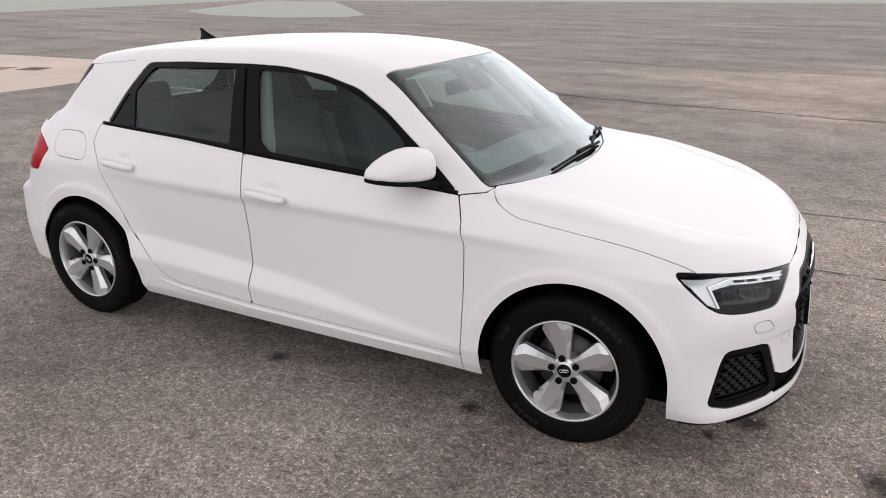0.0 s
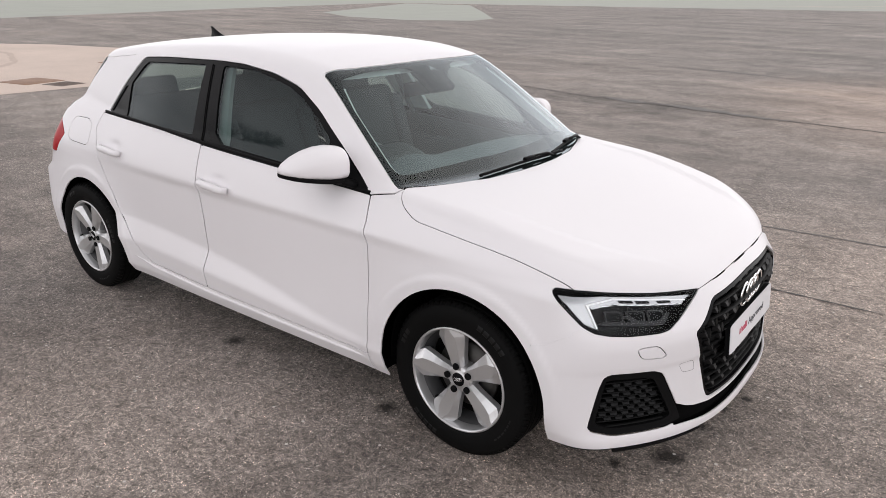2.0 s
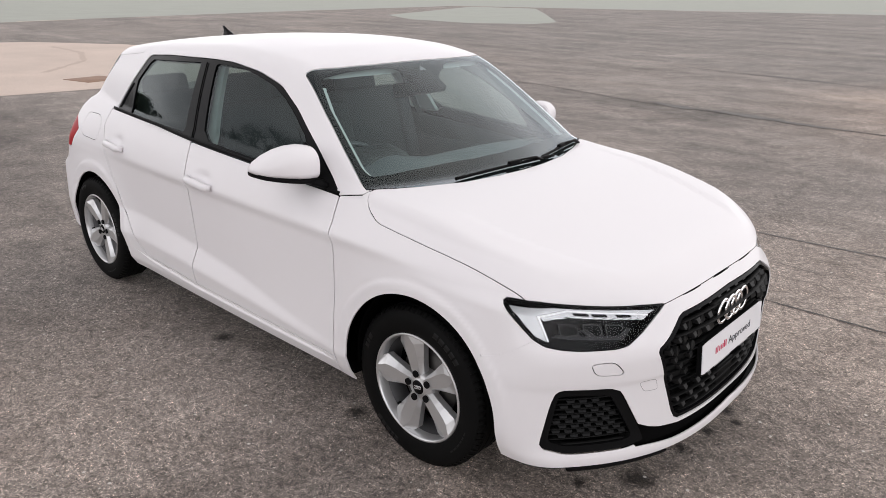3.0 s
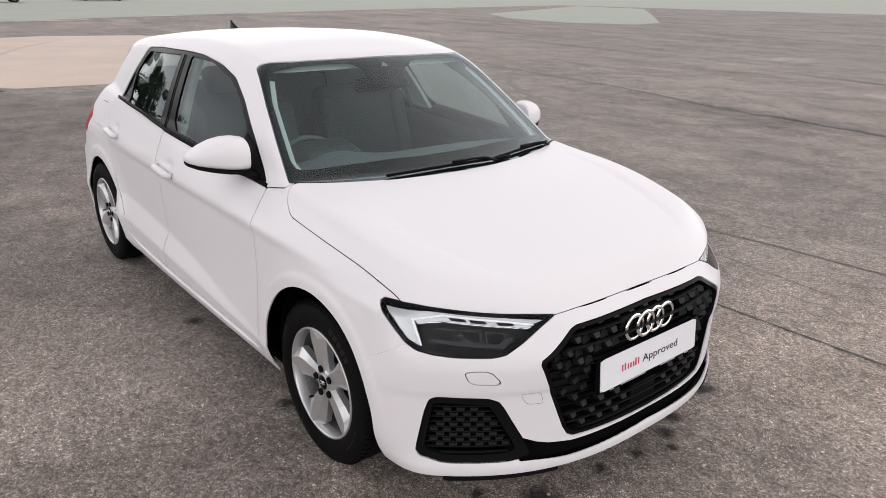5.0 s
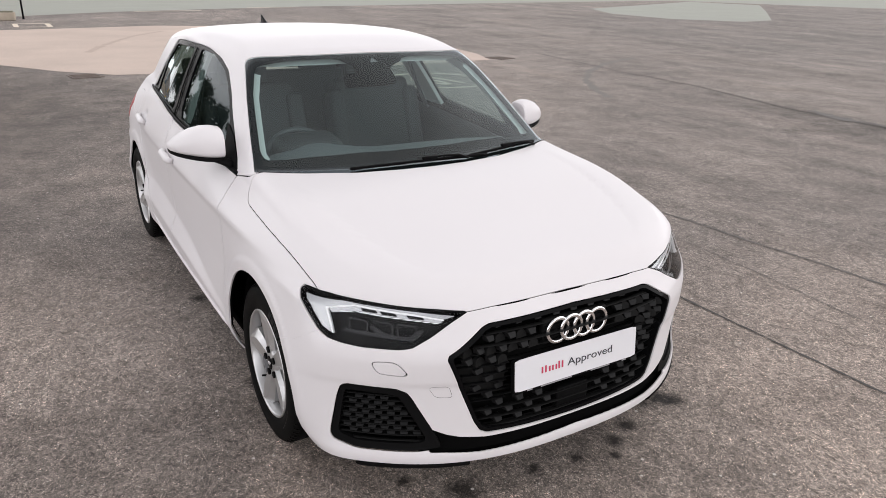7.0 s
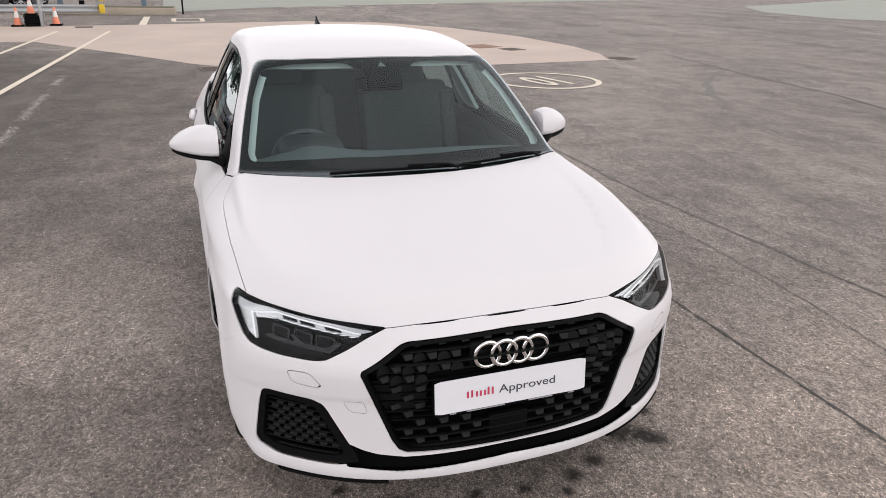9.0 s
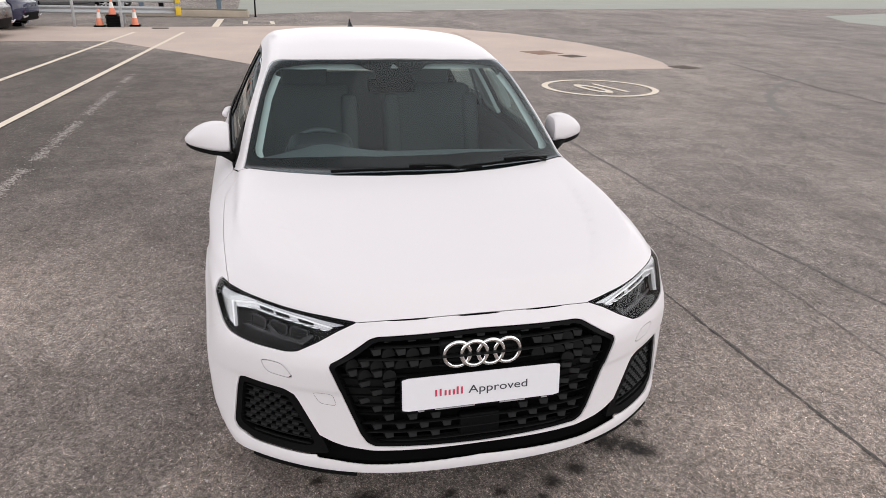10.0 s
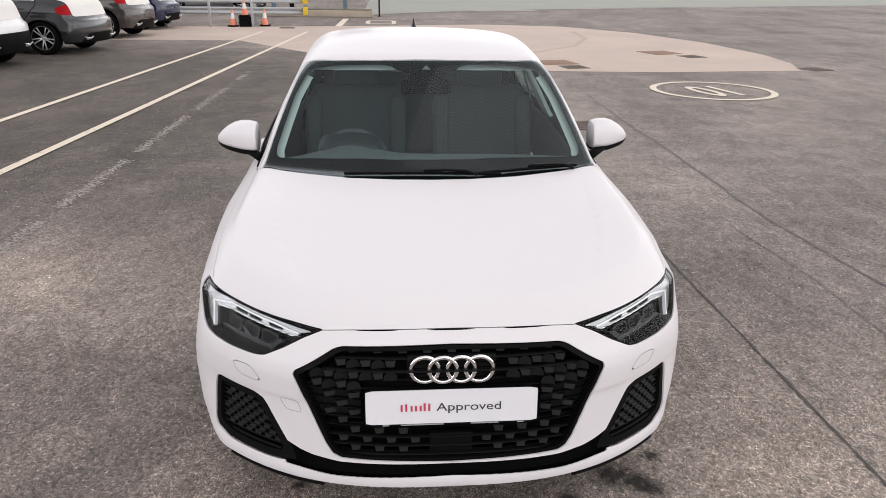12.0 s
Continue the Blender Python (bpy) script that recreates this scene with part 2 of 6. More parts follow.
def body_grid(nu, nv):
    """The right-hand half of the body's skin: rays from an axis to the skin, as an nu x nv grid of points (y is below zero)."""
    cap = .22
    u = np.linspace(0, 1, nu)
    th = np.linspace(-math.pi / 2, math.pi / 2, nv)
    U, T = np.meshgrid(u, th, indexing="ij")
    s = np.clip((U - cap) / (1 - 2 * cap), 0, 1)
    al = np.where(U > 1 - cap, (U - 1 + cap) / cap, np.where(U < cap, (U - cap) / cap, 0)) * math.pi / 2
    ox = AX0 + (AX1 - AX0) * s
    dx, dy, dz = np.sin(al), -np.cos(al) * np.cos(T), np.cos(al) * np.sin(T)
    return skin_hit(ox, np.zeros_like(ox), np.full_like(ox, AXZ), dx, dy, dz, 1.9)


def skin_hit(ox, oy, oz, dx, dy, dz, far, steps=48):
    lo, hi = np.zeros_like(ox), np.full_like(ox, far)
    done = np.zeros(ox.shape, bool)
    for i in range(1, steps + 1):
        r = np.full_like(ox, far * i / steps)
        out = body_form(ox + r * dx, oy + r * dy, oz + r * dz) > 0
        hi = np.where(out & ~done, r, hi)
        lo = np.where(~out & ~done, r, lo)
        done |= out
    for _ in range(16):
        r = (lo + hi) / 2
        out = body_form(ox + r * dx, oy + r * dy, oz + r * dz) > 0
        hi, lo = np.where(out, r, hi), np.where(out, lo, r)
    r = (lo + hi) / 2
    return np.stack([ox + r * dx, oy + r * dy, oz + r * dz], -1)

# ---- mesh tools ----
def mesh_of(name, verts, faces, mat, smooth=True):
    me = bpy.data.meshes.new(name)
    me.from_pydata(np.asarray(verts).tolist(), [], [tuple(map(int, f)) for f in faces])
    me.materials.append(mat)
    me.update()
    if smooth:
        me.shade_smooth()
    return me


def part(name, data, mat, parent, label=""):
    """One mesh under a thing or a part. data: a bmesh, or (verts, faces)."""
    if isinstance(data, bmesh.types.BMesh):
        me = bpy.data.meshes.new(name)
        data.to_mesh(me)
        data.free()
        me.materials.append(mat)
    elif isinstance(data, tuple):
        me = mesh_of(name, data[0], data[1], mat)
    else:
        me = data
    ob = new(name, me)
    ob.parent = parent
    if label:
        ob["label"] = label
    return ob


def smooth_by_angle(me, degrees=35):
    me.shade_smooth()
    me.set_sharp_from_angle(angle=radians(degrees))
    return me


def boxes(*items, bevel=.004, segments=2):
    """Bevelled boxes in one bmesh; each item: size and pose."""
    bm = bmesh.new()
    for size, m in items:
        r = bmesh.ops.create_cube(bm, size=1, matrix=m @ Matrix.Diagonal((*size, 1)))
        if bevel:
            ed = list({e for v in r["verts"] for e in v.link_edges})
            bmesh.ops.bevel(bm, geom=ed, offset=bevel, segments=segments, affect="EDGES", profile=.6)
    for f in bm.faces:
        f.smooth = True
    return bm


def revolve(profile, n=64, axis="y"):
    """A closed or open profile of (radius, along) turned round an axis."""
    pr = np.array(profile, float)
    a = np.linspace(0, 2 * math.pi, n, endpoint=False)
    ca, sa = np.cos(a)[:, None], np.sin(a)[:, None]
    r, h = pr[None, :, 0], np.broadcast_to(pr[None, :, 1], (n, len(pr)))
    v = np.stack([r * ca, h, r * sa], -1) if axis == "y" else np.stack([r * ca, r * sa, h], -1)
    k = len(pr)
    f = []
    for i in range(n):
        j = (i + 1) % n
        for q in range(k - 1):
            f.append((i * k + q, i * k + q + 1, j * k + q + 1, j * k + q))
    return v.reshape(-1, 3), f


def tube(path, radii, n=10, flat=1.0, up=(0, 0, 1)):
    """A rounded bar along a path; flat: its height over its width."""
    p = [Vector(q) for q in path]
    v, f = [], []
    up = Vector(up)
    for i, q in enumerate(p):
        d = (p[min(i + 1, len(p) - 1)] - p[max(i - 1, 0)]).normalized()
        s = d.cross(up).normalized()
        u = s.cross(d).normalized()
        r = radii[i] if hasattr(radii, "__len__") else radii
        for k in range(n):
            a = 2 * math.pi * k / n
            v.append(q + s * (r * math.cos(a)) + u * (r * flat * math.sin(a)))
    for i in range(len(p) - 1):
        for k in range(n):
            f.append((i * n + k, i * n + (k + 1) % n, (i + 1) * n + (k + 1) % n, (i + 1) * n + k))
    f.append(tuple(reversed(range(n))))
    f.append(tuple((len(p) - 1) * n + k for k in range(n)))
    return [tuple(q) for q in v], f


def loft(sections, cap=True):
    """Closed rings of equal length joined in a row."""
    n = len(sections[0])
    v = [tuple(q) for s in sections for q in s]
    f = [(i * n + k, i * n + (k + 1) % n, (i + 1) * n + (k + 1) % n, (i + 1) * n + k) for i in range(len(sections) - 1) for k in range(n)]
    if cap:
        f.append(tuple(reversed(range(n))))
        f.append(tuple((len(sections) - 1) * n + k for k in range(n)))
    return v, f


def prism(outline, depth, m=None, bevel=0.0):
    """A flat outline of (x, y) with thickness depth along z, from -depth to 0."""
    bm = bmesh.new()
    top = [bm.verts.new((x, y, 0)) for x, y in outline]
    bot = [bm.verts.new((x, y, -depth)) for x, y in outline]
    bm.faces.new(top)
    bm.faces.new(list(reversed(bot)))
    n = len(top)
    for i in range(n):
        bm.faces.new((top[i], bot[i], bot[(i + 1) % n], top[(i + 1) % n]))
    bmesh.ops.recalc_face_normals(bm, faces=bm.faces[:])
    if bevel:
        bmesh.ops.bevel(bm, geom=[e for e in bm.edges if all(v.co.z > -1e-6 for v in e.verts)], offset=bevel, segments=2, affect="EDGES")
    if m is not None:
        bmesh.ops.transform(bm, matrix=m, verts=bm.verts[:])
    return bm


def rounded(points, r=.3, times=2):
    """Corners of an outline cut round."""
    p = [np.array(q, float) for q in points]
    for _ in range(times):
        q = []
        for i in range(len(p)):
            a, b = p[i], p[(i + 1) % len(p)]
            q += [a + (b - a) * r * .5, b - (b - a) * r * .5]
        p = q
    return [tuple(q) for q in p]


# ---- cutting panels out of the skin ----
def outline_distance(points):
    """Signed distance to an outline, below zero inside."""
    p = np.array(points, float)
    q = np.roll(p, -1, 0)
    lo, hi = p.min(0) - .12, p.max(0) + .12

    def f(a, b):
        d = np.full(a.shape, .1)
        near = (a > lo[0]) & (a < hi[0]) & (b > lo[1]) & (b < hi[1])
        x, y = a[near], b[near]
        best, inside = np.full(x.shape, 1e9), np.zeros(x.shape, bool)
        for (x0, y0), (x1, y1) in zip(p, q):
            ex, ey = x1 - x0, y1 - y0
            t = np.clip(((x - x0) * ex + (y - y0) * ey) / (ex * ex + ey * ey + 1e-12), 0, 1)
            best = np.minimum(best, np.hypot(x - x0 - t * ex, y - y0 - t * ey))
            if y1 != y0:
                inside ^= ((y0 > y) != (y1 > y)) & (x < x0 + (y - y0) * ex / ey)
        d[near] = np.where(inside, -best, best)
        return d
    return f


def on_side(points, sign):
    g = outline_distance(points)
    return lambda v: np.maximum(g(v[:, 0], v[:, 2]), .3 - sign * v[:, 1])


def on_front(points):
    g = outline_distance(points)
    return lambda v: np.maximum(g(np.abs(v[:, 1]), v[:, 2]), .45 - v[:, 0])


def on_corner(points, sign):
    g = outline_distance(points)
    return lambda v: np.maximum(np.maximum(g((np.abs(v[:, 1]) - v[:, 0]) / math.sqrt(2), v[:, 2]), .25 - v[:, 0]), .12 - sign * v[:, 1])


def on_plan(points, floor=.6):
    g = outline_distance(points)
    return lambda v: np.maximum(g(v[:, 0], np.abs(v[:, 1])), floor - v[:, 2])


def either(*fields):
    return lambda v: np.minimum.reduce([f(v) for f in fields])


def outside(*fields):
    return lambda v: -np.minimum.reduce([f(v) for f in fields])


def clip(v, t, s):
    """The part of a triangle mesh where s is below zero."""
    ins = s < 0
    n = ins[t].sum(1)
    out = [t[n == 3]]
    keys, ends, base = [], [], len(v)
    for want in (1, 2):
        c = t[n == want]
        if not len(c):
            continue
        odd = ins[c] if want == 1 else ~ins[c]
        k = odd.argmax(1)
        r = np.arange(len(c))
        a, b, d = c[r, k], c[r, (k + 1) % 3], c[r, (k + 2) % 3]
        keys.append((want, a, b, d))
    pairs = np.concatenate([np.stack([np.concatenate([a, a]), np.concatenate([b, d])], 1) for _, a, b, d in keys]) if keys else np.zeros((0, 2), int)
    pairs = np.sort(pairs, 1)
    uni, inv = np.unique(pairs, axis=0, return_inverse=True)
    inv = inv.reshape(-1)
    if len(uni):
        s0, s1 = s[uni[:, 0]], s[uni[:, 1]]
        w = np.clip(s0 / (s0 - s1), .002, .998)[:, None]
        v = np.concatenate([v, v[uni[:, 0]] * (1 - w) + v[uni[:, 1]] * w])
    at = 0
    for want, a, b, d in keys:
        ab, ad = base + inv[at:at + len(a)], base + inv[at + len(a):at + 2 * len(a)]
        at += 2 * len(a)
        if want == 1:
            out.append(np.stack([a, ab, ad], 1))
        else:
            out += [np.stack([ab, b, d], 1), np.stack([ab, d, ad], 1)]
    t = np.concatenate(out)
    used, t2 = np.unique(t, return_inverse=True)
    return v[used], t2.reshape(-1, 3)


def skin_normal(v):
    e = .002
    g = np.empty_like(v)
    for i in range(3):
        d = np.zeros(3)
        d[i] = e
        a, b = v + d, v - d
        g[:, i] = body_form(a[:, 0], a[:, 1], a[:, 2]) - body_form(b[:, 0], b[:, 1], b[:, 2])
    return g / (np.linalg.norm(g, axis=1)[:, None] + 1e-12)


def full_skin(nu, nv):
    g = body_grid(nu, nv).reshape(-1, 3)
    i, j = np.meshgrid(np.arange(nu - 1), np.arange(nv - 1), indexing="ij")
    a = (i * nv + j).ravel()
    b, c, d = a + nv, a + nv + 1, a + 1
    t = np.concatenate([np.stack([a, b, c], 1), np.stack([a, c, d], 1)])
    mid = np.abs(g[:, 1]) < 1e-6
    m = np.where(mid, np.arange(len(g)), np.arange(len(g)) + len(g))
    v = np.concatenate([g, g * (1, -1, 1)])
    t = np.concatenate([t, m[t][:, ::-1]])
    area = np.linalg.norm(np.cross(v[t[:, 1]] - v[t[:, 0]], v[t[:, 2]] - v[t[:, 0]]), axis=1)
    return v, t[area > 1e-12]


def cut(base, fields, gap=.0):
    v, t = base
    for f in fields:
        v, t = clip(v, t, f(v) + gap)
    return v, t


def with_rim(mesh, depth, offset=0.0):
    """Sheet with its edges turned inwards; offset moves it along the skin's normal."""
    v, t = mesh
    nrm = skin_normal(v)
    if offset:
        v = v + nrm * offset
    e = np.concatenate([t[:, [0, 1]], t[:, [1, 2]], t[:, [2, 0]]])
    key = np.sort(e, 1)
    _, first, count = np.unique(key, axis=0, return_index=True, return_counts=True)
    edge = e[first[count == 1]]
    if not depth:
        return v, [tuple(q) for q in t]
    # the rim has vertices of its own, so that the sheet's shading stays clean
    rim, inv = np.unique(edge, return_inverse=True)
    inv = inv.reshape(-1, 2)
    n0, k = len(v), len(rim)
    v = np.concatenate([v, v[rim], v[rim] - nrm[rim] * depth])
    q = np.stack([n0 + inv[:, 1], n0 + inv[:, 0], n0 + k + inv[:, 0], n0 + k + inv[:, 1]], 1)
    return v, [tuple(x) for x in t] + [tuple(x) for x in q]

# ---- the car ----
def empty(name, parent=None):
    ob = new(name)
    ob.parent = parent
    return ob


car = tagged(empty("hatchback_car"), "white five-door hatchback car with silver alloy wheels parked on grey asphalt", "car")
SKIN = full_skin(420, 270)
MIDDLE = full_skin(260, 150)
COARSE = full_skin(150, 90)
MIRRORED = ((-1, "right"), (1, "left"))

ARCH_F, ARCH_R = (.025, .320, .352), (-2.495, .300, .356)


def arch_field(ax, az, r):
    def f(v):
        x, z = v[:, 0] - ax, v[:, 2] - az
        d = np.where(z > 0, np.hypot(x, z), np.abs(x)) - r
        return np.maximum(d, .45 - np.abs(v[:, 1]))
    return f


arches = either(arch_field(*ARCH_F), arch_field(*ARCH_R))

DOOR_F = [(-.465, .904), (-.446, .874), (-.419, .828), (-.397, .741), (-.398, .50), (-.403, .292), (-.92, .293), (-1.441, .297),
          (-1.441, .42), (-1.435, .493), (-1.429, .639), (-1.443, .818), (-1.470, .968), (-.884, .936)]
DOOR_R = [(-1.443, .297), (-1.879, .312), (-1.96, .337), (-2.048, .42), (-2.158, .521), (-2.233, .643), (-2.323, .756), (-2.378, .845),
          (-2.440, .923), (-2.425, 1.002), (-1.825, .990), (-1.472, .970), (-1.445, .818), (-1.431, .639), (-1.437, .493), (-1.443, .42)]
WINDOWS = [(-2.398, 1.005), (-2.306, 1.153), (-2.215, 1.270), (-2.184, 1.292), (-1.935, 1.308), (-1.542, 1.317), (-1.368, 1.314), (-1.151, 1.289), (-.983, 1.248), (-.827, 1.168),
           (-.639, 1.040), (-.464, .904), (-.884, .938), (-1.47, .970), (-1.825, .990)]
GLASS_F = [(-1.393, .990), (-1.495, 1.292), (-1.480, 1.301), (-1.275, 1.296), (-1.151, 1.272), (-1.038, 1.245), (-.935, 1.203), (-.839, 1.148), (-.735, 1.075), (-.660, .945), (-.884, .957)]
GLASS_R = [(-1.562, .998), (-1.628, 1.298), (-2.140, 1.275), (-2.175, 1.250), (-2.242, 1.163), (-2.190, 1.010)]
GLASS_Q = [(-2.222, 1.018), (-2.268, 1.150), (-2.292, 1.146), (-2.372, 1.018)]
SCREEN = [(-.166, 0), (-.172, .15), (-.200, .34), (-.262, .53), (-.352, .708), (-.53, .665), (-.69, .622), (-.872, .566), (-.884, .556), (-.878, .540), (-.842, .42), (-.817, .25), (-.809, .12), (-.808, 0), (-.808, -.1), (-.166, -.1)]
SCREEN_CLEAR = [(-.306, 0), (-.311, .15), (-.342, .39), (-.376, .57), (-.396, .638), (-.412, .652), (-.445, .653), (-.562, .625), (-.685, .594), (-.785, .552), (-.808, .538), (-.814, .515), (-.809, .40), (-.787, .20), (-.776, .160),
                (-.755, .140), (-.738, .10), (-.712, .060), (-.685, .040), (-.668, .015), (-.668, -.1), (-.306, -.1)]
BONNET = [(-.170, 0), (-.176, .15), (-.204, .34), (-.266, .53), (-.338, .700), (-.333, .718), (-.325, .733), (-.305, .747), (-.281, .759), (-.239, .775), (-.208, .781), (-.10, .783), (.027, .783), (.14, .781),
          (.255, .774), (.345, .768), (.401, .762), (.46, .760), (1.0, .760), (1.0, 0), (1.0, -.1), (-.170, -.1)]
HEADLIGHT = [(.314, .742), (.300, .752), (.2044, .7495), (.120, .741), (.0064, .729), (-.124, .717), (-.2107, .7045), (-.172, .682), (-.1216, .646), (-.0686, .616), (-.0325, .611),
             (.0806, .613), (.144, .619), (.194, .629), (.229, .648), (.267, .684), (.300, .718)]
GRILLE = [(-.1, .672), (.0, .672), (.325, .666), (.350, .660), (.470, .590), (.475, .578), (.385, .345), (.365, .312), (.342, .300), (0, .293), (-.1, .293)]
FOG = rounded([(.150, .474), (.126, .482), (-.022, .476), (-.060, .460), (-.149, .296), (-.163, .262), (-.088, .253), (.106, .254), (.178, .272), (.192, .290), (.165, .430)], .22, 1)
SLOT = [(-.1, .284), (0, .284), (.347, .283), (.430, .294), (.470, .306), (.520, .330), (.520, .250), (.479, .249), (.367, .240), (0, .249), (-.1, .249)]
BUMPER = [(.300, .10), (.312, .565), (.361, .573), (.43, .615), (.473, .647), (.55, .70), (.70, .76), (.95, .76), (.95, .10)]
WING = [(-.403, .10), (-.403, .292), (-.398, .50), (-.397, .741), (-.419, .828), (-.446, .874), (-.465, .904), (-.36, .922), (-.30, .97), (.9, .97), (.70, .76), (.55, .70), (.473, .647), (.43, .615), (.361, .573), (.312, .565), (.300, .10)]
FUEL = [(-2.704, .952), (-2.558, .956), (-2.516, .940), (-2.490, .913), (-2.478, .850), (-2.497, .830), (-2.678, .834), (-2.715, .855), (-2.728, .900), (-2.722, .935)]
WASHER = rounded([(.049, .570), (-.019, .571), (-.035, .562), (-.061, .532), (-.055, .525), (.020, .530), (.035, .540)], .35, 1)
TAIL = [(-3.3, .945), (-2.93, .940), (-2.83, .900), (-2.765, .855), (-2.83, .752), (-2.94, .748), (-3.3, .765)]
HATCH_GLASS = [(-3.4, .98), (-2.86, .98), (-2.63, 1.245), (-2.63, 1.262), (-3.4, 1.262)]
SPOILER = [(-2.30, 1.296), (-2.30, 1.50), (-3.2, 1.50), (-3.2, 1.262), (-2.60, 1.264)]

bonnet_g, screen_f = on_plan(BONNET), on_plan(SCREEN, .80)
lip_z = lambda v: np.interp((np.abs(v[:, 1]) - v[:, 0]) / math.sqrt(2), [-.50, -.272, -.2107, 0, .30, .36], [.7075, .7055, .7025, .715, .735, .748])
bonnet_f = lambda v: np.maximum(bonnet_g(v), (lip_z(v) - v[:, 2]) * .8)
grille_f, slot_f = on_front(GRILLE), on_front(SLOT)
lights_f = either(*(on_corner(HEADLIGHT, s) for s in (-1, 1)))
fogs_f = either(*(on_corner(FOG, s) for s in (-1, 1)))
washers_f = either(*(on_corner(WASHER, s) for s in (-1, 1)))
doors_f = either(*(on_side(d, s) for d in (DOOR_F, DOOR_R) for s in (-1, 1)))
WINDOWS, GLASS_F = rounded(WINDOWS, .22, 1), rounded(GLASS_F, .22, 1)
windows_f = either(*(on_side(WINDOWS, s) for s in (-1, 1)))
wings_f = either(*(on_side(WING, s) for s in (-1, 1)))
bump_g = outline_distance(BUMPER)
bumper_f = lambda v: np.where((v[:, 0] > .5), bump_g(np.minimum(v[:, 0], .85), v[:, 2]), np.maximum(bump_g(v[:, 0], v[:, 2]), .3 - np.abs(v[:, 1])))
fuel_f = on_side(rounded(FUEL, .3, 1), -1)
tails_f = either(*(on_side(TAIL, s) for s in (-1, 1)))
hatch_g, spoiler_g = outline_distance(HATCH_GLASS), outline_distance(SPOILER)
hatch_f = lambda v: np.maximum(np.maximum(hatch_g(v[:, 0], v[:, 2]), v[:, 0] + 2.55), np.abs(v[:, 1]) - .80)
spoiler_f = lambda v: np.maximum(spoiler_g(v[:, 0], v[:, 2]), v[:, 0] + 2.3)

HALF = .0023          # half of a panel gap
WHITE_RIM = .006
ground_clear = cut(SKIN, [lambda v: .207 - v[:, 2], outside(arches)])


def region(base, x0, x1, s=0):
    """The triangles of a mesh within a stretch of the car, on one side or both."""
    v, t = base
    ok = (v[:, 0] > x0) & (v[:, 0] < x1) & ((v[:, 1] * s > .05) if s else True)
    t = t[ok[t].all(1)]
    used, t2 = np.unique(t, return_inverse=True)
    return v[used], t2.reshape(-1, 3)


FRONT, TOP = region(ground_clear, -.6, 1.2), region(SKIN, -1.2, .1)
FLANK = {s: region(ground_clear, -3.4, 0, s) for s in (-1, 1)}
WING_BASE = {s: region(ground_clear, -.7, 1.2, s) for s in (-1, 1)}


def nose_points(y, z):
    y, z = np.broadcast_arrays(np.asarray(y, float), np.asarray(z, float))
    return skin_hit(np.full(y.shape, .2), y, z, np.ones(y.shape), np.zeros(y.shape), np.zeros(y.shape), .9)


def corner_points(w, z, s):
    w, z = np.broadcast_arrays(np.asarray(w, float), np.asarray(z, float))
    c = math.sqrt(.5)
    ox, oy = .25 - w * c, .25 + w * c
    p = skin_hit(ox, oy, z, np.full(w.shape, c), np.full(w.shape, c), np.zeros(w.shape), .9)
    return p * (1, s, 1)


def fine_patch(points, us, vs):
    """A finer piece of the skin over a grid of two coordinates."""
    U2, V2 = np.meshgrid(us, vs, indexing="ij")
    v = points(U2.ravel(), V2.ravel())
    k = len(vs)
    i, j = np.meshgrid(np.arange(len(us) - 1), np.arange(k - 1), indexing="ij")
    a = (i * k + j).ravel()
    t = np.concatenate([np.stack([a, a + k, a + k + 1], 1), np.stack([a, a + k + 1, a + 1], 1)])
    n = np.cross(v[t[:, 1]] - v[t[:, 0]], v[t[:, 2]] - v[t[:, 0]])
    if (n * skin_normal(v[t[:, 0]])).sum() < 0:
        t = t[:, ::-1]
    return v, t


NOSE = fine_patch(nose_points, np.arange(-.56, .561, .005), np.arange(.215, .725, .005))
CORNER = {s: fine_patch(lambda w, z, s=s: corner_points(w, z, s), np.arange(-.26, .36, .0035), np.arange(.585, .775, .0035)) for s in (-1, 1)}
FOGSKIN = {s: fine_patch(lambda w, z, s=s: corner_points(w, z, s), np.arange(-.20, .24, .004), np.arange(.225, .505, .004)) for s in (-1, 1)}


def panel(name, fields, mat=PAINT, parent=car, gap=HALF, rim=WHITE_RIM, offset=0.0, base=None, label=""):
    return part(name, with_rim(cut(base or ground_clear, fields, gap), rim, offset), mat, parent, label)


# white panels
panel("bonnet", [bonnet_f, outside(lights_f)], base=FRONT, gap=.0012)
panel("front_bumper", [lambda v: bumper_f(v) - .0021, outside(lambda v: bonnet_f(v) + .0019), outside(lights_f), outside(grille_f), outside(fogs_f), outside(slot_f), outside(washers_f)], base=FRONT)
for s, side in MIRRORED:
    keep = lambda v, s=s: .3 - s * v[:, 1]
    panel("front_wing", [keep, lambda v, s=s: on_side(WING, s)(v) - .0021 * (v[:, 0] > .2), outside(lambda v: bonnet_f(v) + .0012), outside(lights_f), outside(screen_f)], base=WING_BASE[s])
    panel("washer_cover", [on_corner(WASHER, s)], gap=.0006, base=WING_BASE[s])
door_parts = {}
for s, side in MIRRORED:
    door_parts["front", s] = panel("front_door", [on_side(DOOR_F, s), outside(windows_f)], base=FLANK[s])
    door_parts["rear", s] = panel("rear_door", [on_side(DOOR_R, s), outside(windows_f)], base=FLANK[s])
panel("fuel_flap", [fuel_f], gap=.0004)
panel("roof_spoiler", [spoiler_f], gap=.0008)
shell_cut = [outside(bonnet_f), outside(screen_f), outside(doors_f), outside(windows_f), outside(wings_f), outside(bumper_f), outside(fuel_f), outside(tails_f), outside(hatch_f), outside(lambda v: spoiler_f(v) + .0012)]
